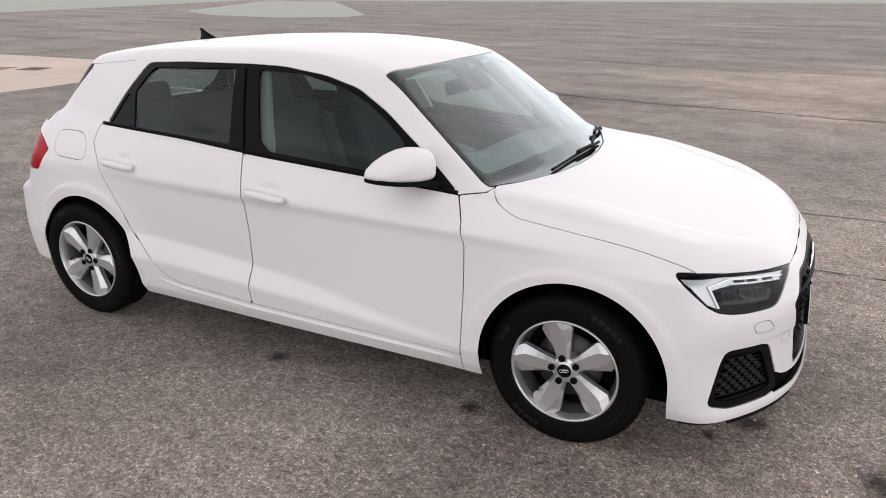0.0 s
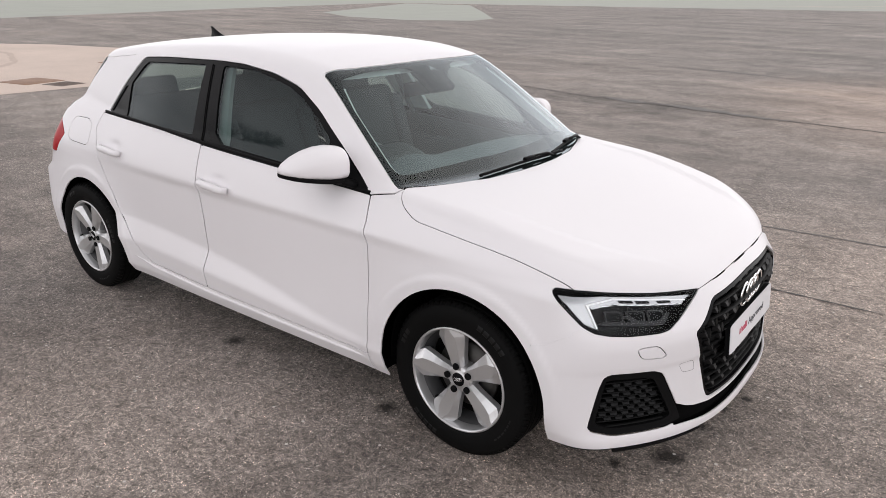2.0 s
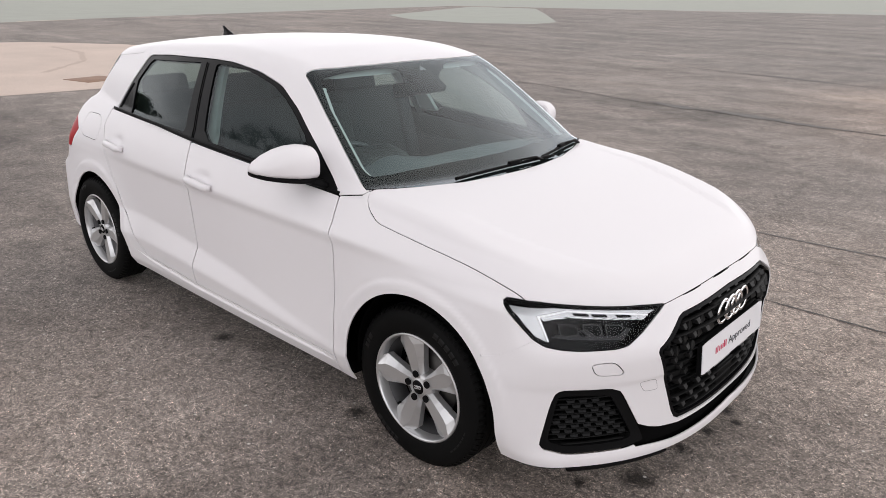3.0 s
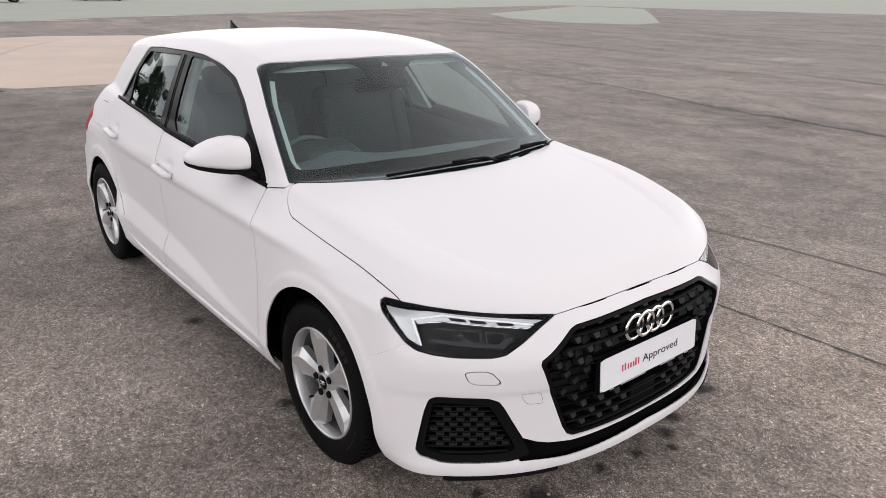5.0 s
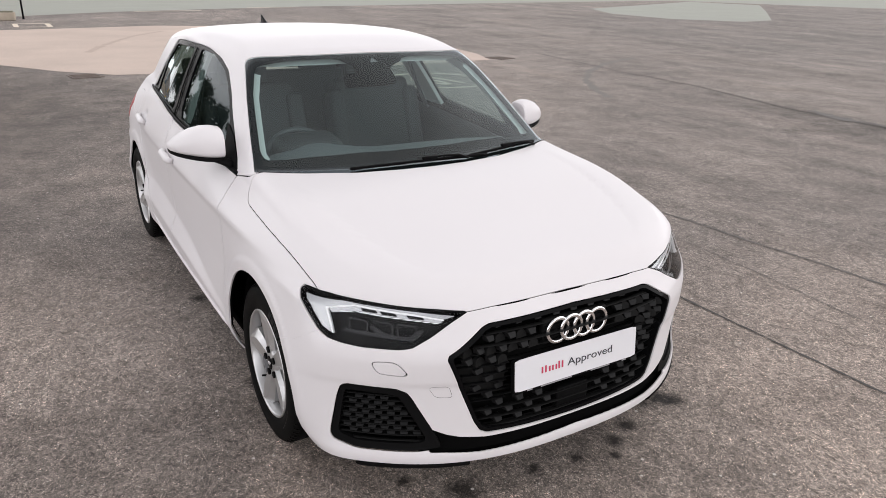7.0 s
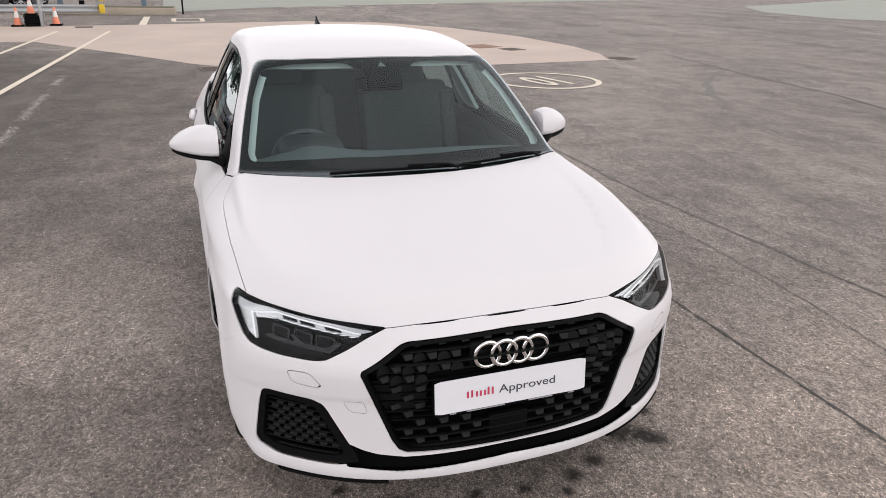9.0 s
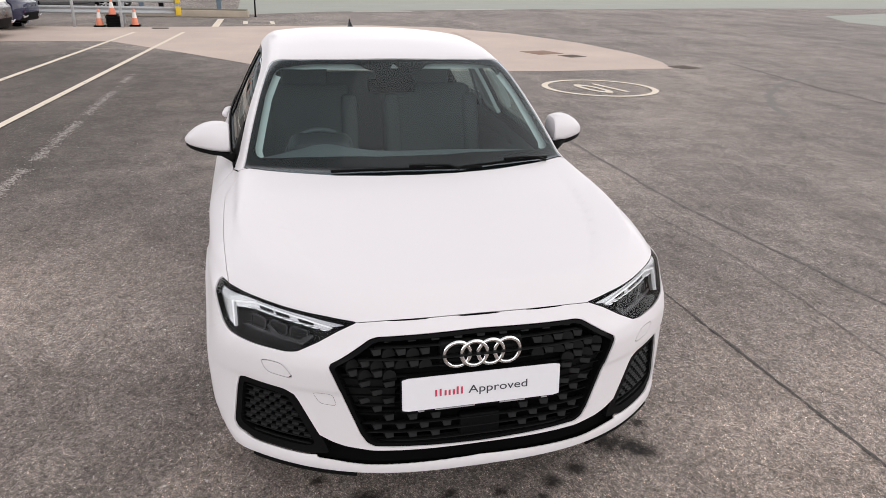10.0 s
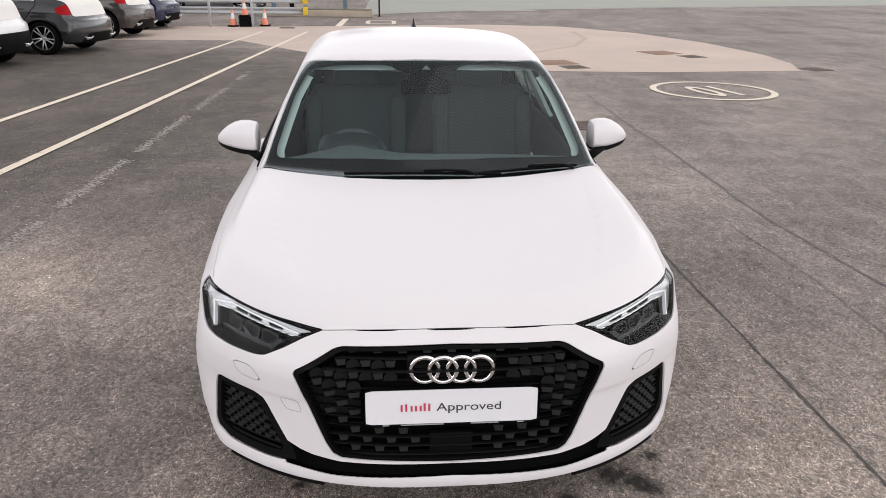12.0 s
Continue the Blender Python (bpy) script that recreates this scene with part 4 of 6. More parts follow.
# mirrors
def mirror(s):
    m = empty("door_mirror", car)
    m["label"] = "white door mirror with a black foot and a slim indicator"
    # rings across the mirror from its inner to its outer end: y, x middle, half length, low edge, high edge
    rings = [(.762, -.622, .066, .951, 1.066), (.768, -.624, .073, .949, 1.073), (.80, -.631, .077, .950, 1.079), (.835, -.643, .081, .953, 1.077),
             (.87, -.660, .080, .958, 1.066), (.905, -.680, .074, .964, 1.046), (.932, -.698, .061, .970, 1.024), (.950, -.712, .040, .977, 1.004), (.957, -.720, .016, .984, .994)]
    n = 28

    def ring_points(y, xm, hl, zl, zh):
        c, h = (zl + zh) / 2, (zh - zl) / 2
        xm = xm - (.028 if s > 0 else 0)
        out = []
        for k in range(n):
            a = 2 * math.pi * k / n
            ca, sa = math.cos(a), math.sin(a)
            px = xm + hl * math.copysign(abs(ca) ** .75, ca)
            pz = c + h * (sa ** .9 if sa > 0 else -abs(sa) ** .45)
            out.append((px, s * y, pz))
        return out if s > 0 else out[::-1]
    v, f = loft([ring_points(*r) for r in rings])
    part("mirror_cap", smooth_by_angle(mesh_of("mirror_cap", v, f, PAINT), 40), PAINT, m, "white mirror cap")
    low = [(y, xm - .004, hl * .93, zl - .014, zl + .012) for y, xm, hl, zl, zh in rings[1:-1]]
    part("mirror_foot", loft([ring_points(*r) for r in low]), BLACK_TRIM, m, "black mirror base")
    arm = [(-.555, s * .735, .925), (-.575, s * .765, .938), (-.610, s * .80, .950), (-.64, s * .84, .958)]
    part("mirror_arm", tube(arm, [.030, .027, .026, .022], 12, .55), BLACK_TRIM, m)
    set_back = .028 if s > 0 else 0
    ind = [(-.638, s * .872, .962), (-.648, s * .900, .968), (-.662, s * .922, .974), (-.680, s * .936, .980)]
    part("indicator", tube([(x - set_back, y, z) for x, y, z in ind], [.004, .006, .006, .003], 8, .8), LIGHT_GUIDE, m, "clear indicator strip")
    part("mirror_glass", boxes(((.004, .11, .062), pose(-.722 - set_back, s * .845, 1.008, 0, 0, s * 12)), bevel=.001), CHROME, m)
    # black corner plate at the foot of the window
    tri = [(-.474, .912), (-.640, 1.028), (-.735, 1.065), (-.655, .932)]
    part("corner_plate", with_rim(cut(FLANK[s], [on_side(tri, s)]), .006, .0), BLACK_TRIM, m, "black corner plate")
    return m


for s, side in MIRRORED:
    mirror(s)


# wheels
def wheel_mesh_parts():
    w = empty("wheel", car)
    w["label"] = "five-spoke silver alloy wheel with a black tyre"
    # the outer face looks along -y
    R, half = .304, .090
    prof = [(.200, -.070), (.204, -.078), (.214, -.084), (.235, -.0895), (.256, -.0910), (.273, -.088), (.287, -.081), (.2950, -.074), (.2985, -.066)]
    tread = []
    for g in (-.052, -.020, .020, .052):
        tread += [(R - .001, g - .008), (R - .001, g - .0045), (R - .009, g - .0035), (R - .009, g + .0035), (R - .001, g + .0045), (R - .001, g + .008)]
    prof += tread + [(r, -h) for r, h in reversed(prof)]
    part("tyre", revolve(prof, 96), RUBBER, w, "black rubber tyre")
    # shoulder blocks
    v, f = [], []
    for k in range(68):
        a0 = 2 * math.pi * k / 68
        for sy in (-1, 1):
            b = len(v)
            for da in (0, .062):
                for r, h in ((.2890, .0815), (.2985, .0715), (.3045, .060), (.296, .058)):
                    v.append((r * math.cos(a0 + da), sy * h, r * math.sin(a0 + da)))
            for q in range(3):
                f.append((b + q, b + q + 1, b + 5 + q, b + 4 + q))
            f.append((b, b + 1, b + 2, b + 3))
            f.append((b + 7, b + 6, b + 5, b + 4))
    tagged(part("tread_pattern", (v, f), RUBBER, w), kind="stuff")
    # raised plain bars in place of the sidewall writing
    rnd = random.Random(5)
    for a_start, count, r0, r1 in ((.5, 5, .250, .272), (2.35, 3, .248, .270), (3.7, 5, .250, .272), (5.3, 6, .246, .257)):
        a = a_start
        for _ in range(count):
            wd = rnd.uniform(.05, .09)
            v, f = [], []
            for r, h in ((r0, -.0895), (r0 + .002, -.0922), (r1 - .002, -.0900), (r1, -.0870)):
                for k in range(4):
                    aa = a + wd * k / 3
                    v.append((r * math.cos(aa), h, r * math.sin(aa)))
            for i in range(3):
                for k in range(3):
                    f.append((i * 4 + k, i * 4 + k + 1, i * 4 + k + 5, i * 4 + k + 4))
            part("sidewall_bar", (v, f), RAISED_RUBBER, w)
            a += wd + .025
    rim = [(.205, -.074), (.2065, -.081), (.203, -.0845), (.198, -.083), (.196, -.077), (.194, -.066), (.191, -.048), (.190, -.02), (.194, .05), (.205, .075)]
    part("rim", revolve(rim, 80), ALLOY, w)
    # barrel alloy coloured darker to give the shade inside the wheel
    part("barrel", revolve([(.190, -.045), (.176, .0), (.182, .06), (.20, .075)], 64), ALLOY_DARK, w)
    hub = [(0, -.070), (.026, -.0705), (.030, -.069), (.034, -.0665), (.046, -.0660), (.052, -.060), (.056, -.04), (.056, .0)]
    part("hub", revolve(hub, 48), ALLOY, w)
    part("brake_disc", revolve([(.05, -.012), (.128, -.012), (.128, .008), (.05, .008)], 48), DISC, w, "worn steel brake disc")
    part("backing_plate", revolve([(.0, .02), (.185, .02)], 40), SHADOW_LINER, w)
    # one broad spoke with a centre ridge and an arrow-shaped foot
    rows = [(.034, .024, -.0665), (.060, .0290, -.0680), (.085, .0340, -.0695), (.115, .0430, -.0715), (.145, .0525, -.0740), (.166, .059, -.0760), (.184, .050, -.0790), (.1975, .036, -.0825)]
    for k in range(5):
        a = math.pi / 2 + 2 * math.pi * k / 5 + .03
        v, f = [], []
        for i, (r, hw, y) in enumerate(rows):
            core = hw * (.70, .68, .62, .56, .48, .38, .26, .3)[i]
            for off, dy in ((-hw, .040), (-hw, .016), (-core, 0), (core, 0), (hw, .016), (hw, .040)):
                x, z = r * math.cos(a) - off * math.sin(a), r * math.sin(a) + off * math.cos(a)
                v.append((x, y + dy, z))
        for i in range(len(rows) - 1):
            for j in range(5):
                f.append((i * 6 + j, i * 6 + j + 1, i * 6 + 7 + j, i * 6 + 6 + j))
        me = smooth_by_angle(mesh_of("spoke", v, f, ALLOY), 9)
        part("spoke", me, ALLOY, w)
        bm = bmesh.new()
        bmesh.ops.create_cone(bm, cap_ends=True, segments=12, radius1=.0140, radius2=.0128, depth=.016, matrix=pose(.050 * math.cos(a), -.066, .050 * math.sin(a), 90))
        part("wheel_bolt", bm, BLACK_TRIM, w, "black bolt cover")
    cap = [(0, -.0735), (.024, -.073), (.027, -.070)]
    part("centre_cap", revolve(cap, 32), BLACK_GLOSS, w, "black centre cap")
    for i in range(4):
        v, f = revolve([(.0058 + .0010 * math.cos(q), .0007 * math.sin(q)) for q in np.linspace(0, 2 * math.pi, 7)], 20)
        part("cap_ring", ([(x + (i - 1.5) * .0075, y - .0738, z) for x, y, z in v], f), CHROME, w, "small silver ring")
    part("valve", tube([(.150 * math.cos(3.75), -.058, .150 * math.sin(3.75)), (.142 * math.cos(3.75), -.075, .142 * math.sin(3.75))], .004, 8), BLACK_TRIM, w)
    return w


wheel = wheel_mesh_parts()
wheel.matrix_basis = pose(AXLE_F, -.735, .302, 0, -12, 0)
for ax, s, turn in ((AXLE_R, -1, 24), (AXLE_F, 1, 40), (AXLE_R, 1, 10)):
    w = copy_thing(wheel, pose(ax, s * .732, .302, 0, turn, 0 if s < 0 else 180))
for ax, arch in ((AXLE_F, ARCH_F), (AXLE_R, ARCH_R)):
    for s, side in MIRRORED:
        a = np.linspace(-.12, math.pi + .12, 40)
        v, f = [], []
        for q in a:
            for y in (.80, .60, .50):
                r = arch[2] + (.002 if y > .7 else .012)
                v.append((arch[0] + r * math.cos(q), s * y, arch[1] + r * math.sin(q)))
        for i in range(39):
            for j in range(2):
                f.append((i * 3 + j, i * 3 + j + 1, i * 3 + 4 + j, i * 3 + 3 + j))
        hub_v = len(v)
        v.append((arch[0], s * .50, arch[1]))
        f += [(hub_v, i * 3 + 2, i * 3 + 5) for i in range(39)]
        part("arch_liner", (v, f), SHADOW_LINER, car, "black wheel arch liner")
part("underbody", boxes(((3.3, 1.30, .06), pose(-1.25, 0, .205)), bevel=.01), SHADOW_LINER, car, "dark underbody")
part("floor_pan", boxes(((1.70, 1.52, .05), pose(-1.245, 0, .205)), bevel=.01), SHADOW_LINER, car, "dark floor pan")

# ---- cabin ----
def cushion(size, m, bevel):
    return boxes((size, m), bevel=bevel, segments=4)


def front_seat(y):
    s = empty("front_seat", car)
    s["label"] = "dark grey cloth front seat"
    part("seat_cushion", cushion((.50, .50, .16), pose(-1.22, y, .48, 0, -6), .05), SEAT_CLOTH, s)
    part("backrest", cushion((.15, .50, .62), pose(-1.52, y, .80, 0, -18), .06), SEAT_CLOTH, s)
    for q in (-1, 1):
        part("side_bolster", cushion((.17, .09, .50), pose(-1.49, y + q * .235, .80, 0, -18), .04), SEAT_CLOTH, s)
    part("headrest", cushion((.09, .26, .17), pose(-1.655, y, 1.145, 0, -12), .04), SEAT_CLOTH, s)
    for q in (-.06, .06):
        part("headrest_post", tube([(-1.62, y + q, 1.02), (-1.645, y + q, 1.09)], .006, 8), CHROME, s)
    return s


front_seat(-.36)
front_seat(.36)
bench = empty("rear_bench", car)
bench["label"] = "dark grey cloth rear bench"
part("seat_cushion", cushion((.50, 1.22, .16), pose(-2.02, 0, .50, 0, -6), .05), SEAT_CLOTH, bench)
part("backrest", cushion((.14, 1.22, .56), pose(-2.32, 0, .80, 0, -20), .05), SEAT_CLOTH, bench)
for y in (-.38, .38):
    part("headrest", cushion((.09, .26, .14), pose(-2.44, y, 1.09, 0, -12), .04), SEAT_CLOTH, bench)

# dashboard: a swept section across the car
sec = [(-.30, .86), (-.36, .905), (-.50, .925), (-.62, .925), (-.70, .905), (-.735, .86), (-.72, .78), (-.66, .70), (-.62, .55), (-.30, .55)]
rings = []
for y in np.linspace(-.70, .70, 29):
    hump = .045 * math.exp(-((y + .36) / .17) ** 2)
    dip = -.02 * (abs(y) / .7) ** 3
    rings.append([(x - .10 * (y / .7) ** 2 * (x > -.45), y, z + dip + (hump if z > .89 and x < -.55 else hump * .4 if z > .89 else 0)) for x, z in sec])
part("dashboard", loft(rings), CABIN_DARK, car, "dark grey dashboard")
part("instrument_binnacle", boxes(((.20, .30, .13), pose(-.70, -.355, .918, 0, 12)), bevel=.0645, segments=6), WHEEL_LEATHER, car, "black instrument hood")
wheel_s = empty("steering_wheel", car)
wheel_s["label"] = "black leather steering wheel"
mw = pose(-.80, -.35, .832, 0, 62, 0)
ring_path = [tuple(mw @ Vector((.168 * math.cos(a), .168 * math.sin(a), 0))) for a in np.linspace(0, 2 * math.pi, 49)]
part("wheel_rim", tube(ring_path, .0140, 10, 1, up=(.9, 0, .45)), RIM_LEATHER, wheel_s)
part("wheel_boss", boxes(((.13, .15, .05), mw), bevel=.02, segments=3), WHEEL_LEATHER, wheel_s)
for a in (0, math.pi, -math.pi / 2):
    part("wheel_spoke", tube([tuple(mw @ Vector((.05 * math.sin(a), .05 * math.cos(a), 0))), tuple(mw @ Vector((.172 * math.sin(a), .172 * math.cos(a), 0)))], .016, 8, .5, up=(.5, .1, .86)), WHEEL_LEATHER, wheel_s)

# inner mirror and sensor housing behind the top of the screen
im = empty("inner_mirror", car)
im["label"] = "black inner mirror with a sensor housing"
c = screen_points([-.74], [0])[0]
part("sensor_housing", boxes(((.17, .17, .035), pose(c[0] - .02, 0, c[2] - .035, 0, 34)), bevel=.014, segments=3), FRIT, im)
part("mirror_head", boxes(((.035, .23, .065), pose(c[0] - .085, .0, c[2] - .085, 0, -10)), bevel=.015, segments=3), FRIT, im)
tri = [(.0, .015), (-.020, -.014), (.020, -.014)]
q = screen_points([-.765], [0])[0]
part("sensor_window", prism(tri, .002, pose(q[0] - .001, 0, q[2] - .0035, 0, 35.5) @ pose(0, 0, 0, 0, 0, 90)), SENSOR_GREY, im, "light grey camera window")

# headlining and light pillar trims, just inside the skin
lining = [lambda v: 1.10 - v[:, 2], lambda v: np.maximum(-screen_f(v) - .022, 1.24 - v[:, 2]), outside(windows_f), outside(hatch_f)]
part("headlining", with_rim(cut(COARSE, lining, -.004), 0, -.035), TRIM_GREY, car, "light grey headlining")
for s, side in MIRRORED:
    post = [(-.40, .965), (-.50, .955), (-.66, 1.055), (-.86, 1.185), (-1.05, 1.27), (-1.05, 1.305), (-.90, 1.305), (-.62, 1.20)]
    part("pillar_trim", with_rim(cut(FLANK[s], [on_side(post, s), outside(windows_f), lambda v: -clear_f(v) - .016], -.006), 0, -.030), TRIM_GREY, car, "light grey pillar trim")
    bp = [(-1.34, .98), (-1.55, .98), (-1.67, 1.31), (-1.47, 1.31)]
    part("pillar_trim", with_rim(cut(FLANK[s], [on_side(bp, s)]), .02, -.035), TRIM_GREY, car, "light grey pillar trim")
    belt = tube([(-1.50, s * .585, 1.20), (-1.46, s * .63, 1.05), (-1.42, s * .67, .93)], .022, 6, .12, up=(0, 1, 0))
    part("seat_belt", belt, CABIN_DARK, car, "dark seat belt")
    card = [(-.50, .60), (-.50, .90), (-.884, .925), (-1.47, .958), (-1.825, .978), (-2.38, .99), (-2.30, .60)]
    part("door_card", with_rim(cut(COARSE, [on_side(card, s)]), 0, -.06), CABIN_DARK, car, "dark grey door card")
part("parcel_shelf", boxes(((.50, 1.15, .03), pose(-2.66, 0, .93)), bevel=.01), CABIN_DARK, car)
part("cabin_floor", boxes(((2.4, 1.3, .03), pose(-1.6, 0, .30)), bevel=.01), SHADOW_LINER, car)

# ---- ground ----
def asphalt_material():
    m = material("asphalt", (.2, .195, .19), .85)
    b = m.node_tree.nodes["Principled BSDF"]

    def scaled(v, factor):
        n = node(m, "ShaderNodeVectorMath")
        n.operation = "MULTIPLY"
        link(m, v, n.inputs[0])
        n.inputs[1].default_value = factor
        return n.outputs["Vector"]

    def grey(lo, mid, hi, p0=.32, p1=.68):
        return [(p0, (lo, lo * .99, lo * .985)), (.5, (mid,) * 3), (p1, (hi, hi * .99, hi * .98))]

    def times(tone, factor):
        return mix(m, 1.0, tone, factor, "MULTIPLY")

    here = position(m)
    wide, patch = noise_of(m, .22, 5, .6), noise_of(m, 2.6, 7, .68)
    tone = ramp(m, wide, [(.30, (.238, .210, .193)), (.52, (.286, .252, .232)), (.72, (.338, .297, .273))])
    tone = times(tone, ramp(m, patch, grey(.70, 1, 1.26, .30, .72)))
    tone = times(tone, ramp(m, noise_of(m, 15, 6, .7), grey(.66, 1, 1.34)))
    tone = times(tone, ramp(m, noise_of(m, 52, 4, .7), grey(.54, 1, 1.50, .34, .66)))
    tone = times(tone, ramp(m, noise_of(m, .75, 9, .74), grey(.74, 1, 1.22)))
    # long drift marks left by traffic and water, nearly along the car's heading
    turned = node(m, "ShaderNodeVectorRotate")
    turned.rotation_type = "Z_AXIS"
    turned.inputs["Angle"].default_value = radians(9)
    link(m, here, turned.inputs["Vector"])
    streak = noise_of(m, 1.0, 4, .6, scaled(turned.outputs["Vector"], (.16, .62, 1)))
    tone = times(tone, ramp(m, streak, [(.34, (.74, .735, .73)), (.47, (.96, .96, .96)), (.58, (1.06, 1.05, 1.04)), (.70, (1.28, 1.24, 1.20))]))

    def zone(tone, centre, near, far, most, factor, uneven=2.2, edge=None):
        """A stretch of the yard with its tone multiplied by factor, ragged at the edge."""
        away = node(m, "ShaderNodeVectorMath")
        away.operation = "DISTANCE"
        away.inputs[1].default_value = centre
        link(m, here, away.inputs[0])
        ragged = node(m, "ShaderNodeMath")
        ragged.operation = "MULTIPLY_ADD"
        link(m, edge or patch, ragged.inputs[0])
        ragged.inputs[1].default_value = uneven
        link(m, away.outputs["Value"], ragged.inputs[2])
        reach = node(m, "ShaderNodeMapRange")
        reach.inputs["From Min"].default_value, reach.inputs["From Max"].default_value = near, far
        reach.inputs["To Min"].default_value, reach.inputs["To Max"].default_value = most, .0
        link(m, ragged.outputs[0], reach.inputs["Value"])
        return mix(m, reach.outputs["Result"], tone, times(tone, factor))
    # pale, dusty stretch beside the car's right flank, with scattered sunlight painted in
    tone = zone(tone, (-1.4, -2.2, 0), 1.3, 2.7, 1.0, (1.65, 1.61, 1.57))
    # darker asphalt by the front right corner, the car's soft shadow painted in
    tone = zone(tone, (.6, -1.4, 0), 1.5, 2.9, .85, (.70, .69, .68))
    # paler stretch ahead of the car's left corner
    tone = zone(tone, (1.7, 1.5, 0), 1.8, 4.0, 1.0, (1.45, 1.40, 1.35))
    # the bays are surfaced darker
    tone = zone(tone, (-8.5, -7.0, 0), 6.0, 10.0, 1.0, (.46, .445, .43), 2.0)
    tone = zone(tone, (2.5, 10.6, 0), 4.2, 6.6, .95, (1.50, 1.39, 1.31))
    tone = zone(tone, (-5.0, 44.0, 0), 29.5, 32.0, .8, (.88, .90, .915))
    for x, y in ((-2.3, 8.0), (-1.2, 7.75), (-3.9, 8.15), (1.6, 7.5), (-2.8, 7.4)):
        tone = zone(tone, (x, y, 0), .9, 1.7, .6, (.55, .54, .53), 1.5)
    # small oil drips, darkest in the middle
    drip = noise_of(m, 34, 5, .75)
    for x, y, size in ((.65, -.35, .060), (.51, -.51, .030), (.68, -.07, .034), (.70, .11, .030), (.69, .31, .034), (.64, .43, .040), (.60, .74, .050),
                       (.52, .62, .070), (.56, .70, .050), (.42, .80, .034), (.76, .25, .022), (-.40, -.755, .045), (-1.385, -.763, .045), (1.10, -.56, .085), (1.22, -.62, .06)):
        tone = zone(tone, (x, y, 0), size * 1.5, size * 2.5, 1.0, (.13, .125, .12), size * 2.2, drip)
    grit = noise_of(m, 120, 3, .7)

    def stones(scale, low, high):
        vo = node(m, "ShaderNodeTexVoronoi", Scale=scale)
        link(m, here, vo.inputs["Vector"])
        sep = node(m, "ShaderNodeSeparateColor")
        link(m, vo.outputs["Color"], sep.inputs["Color"])
        return ramp(m, sep.outputs["Red"], [(.0, (low,) * 3), (.55, (.84,) * 3), (.82, (1.12, 1.11, 1.10)), (.93, (high * .9, high * .885, high * .87)), (1.0, (high * 1.3, high * 1.27, high * 1.24))])
    tone = times(tone, stones(240, .55, 1.55))
    tone = mix(m, .75, tone, times(tone, stones(470, .34, 2.2)))
    hollow = ramp(m, grit, [(.34, (.42,) * 3), (.48, (1,) * 3)])
    tone = mix(m, .7, tone, times(tone, hollow))

    def chips(scale, size, share, color, tone):
        """Single pale stones, few and far between."""
        cv = node(m, "ShaderNodeTexVoronoi", Scale=scale)
        link(m, here, cv.inputs["Vector"])
        chip = ramp(m, cv.outputs["Distance"], [(.0, (1, 1, 1)), (size, (1, 1, 1)), (size + .05, (0, 0, 0))])
        pick = node(m, "ShaderNodeSeparateColor")
        link(m, cv.outputs["Color"], pick.inputs["Color"])
        rare = ramp(m, pick.outputs["Green"], [(share, (0, 0, 0)), (share + .01, (1, 1, 1))])
        return mix(m, times(chip, rare), tone, color)
    tone = chips(60, .19, .93, (.52, .48, .44), tone)
    tone = chips(28, .16, .955, (.60, .56, .52), tone)
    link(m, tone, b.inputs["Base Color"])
    bump(m, grit, .9, .004)
    return m


def surface(name, base, spread, scale, rough=.9):
    m = material(name, base, rough)
    b = m.node_tree.nodes["Principled BSDF"]
    lo, hi = tuple(c * (1 - spread) for c in base), tuple(c * (1 + spread) for c in base)
    a = ramp(m, noise_of(m, scale, 6, .6), [(.3, lo), (.7, hi)])
    g = ramp(m, noise_of(m, scale * 60, 3, .7), [(.3, tuple(c * .8 for c in lo)), (.7, tuple(c * 1.15 for c in hi))])
    link(m, mix(m, .45, a, g), b.inputs["Base Color"])
    bump(m, noise_of(m, 60, 3, .7), .5, .003)
    return m


def worn_paint(name, color, keep, bare=(.19, .18, .175)):
    """Road paint, rubbed through to the asphalt."""
    m = material(name, color, .75)
    b = m.node_tree.nodes["Principled BSDF"]
    a = noise_of(m, 9, 6, .7)
    gone = ramp(m, a, [(keep, (0, 0, 0)), (keep + .10, (1, 1, 1))])
    link(m, mix(m, gone, color, bare), b.inputs["Base Color"])
    return m


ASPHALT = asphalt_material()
TAN = surface("tan_concrete", (.545, .445, .385), .15, .6)
PALE_GREEN = surface("pale_green_concrete", (.34, .35, .31), .10, .4)
LINE_PAINT = worn_paint("line_paint", (.76, .67, .55), .60)
FAINT_PAINT = worn_paint("faint_paint", (.42, .38, .35), .55, (.24, .22, .20))
RED_PAINT = worn_paint("red_line_paint", (.62, .40, .36), .62)
TYRE_MARK = surface("tyre_mark", (.185, .170, .158), .25, 12)
TAN_MARK = surface("tan_tyre_mark", (.47, .375, .32), .12, 8)
TAR = surface("tar_joint", (.085, .080, .075), .3, 3)
SCUFF = surface("dark_scuff", (.145, .135, .128), .45, 9)
IRON = surface("cast_iron", (.13, .10, .085), .2, 5, .7)
RUST_IRON = surface("rust_iron", (.26, .16, .11), .2, 5, .8)


def sheet(name, points, z, mat, label=""):
    v = [(x, y, z) for x, y in points]
    ob = new(name, mesh_of(name, v, [tuple(range(len(v)))], mat, False))
    ob.data.update()
    if ob.data.polygons[0].normal.z < 0:
        ob.data.flip_normals()
    return tagged(ob, label, kind="structure")


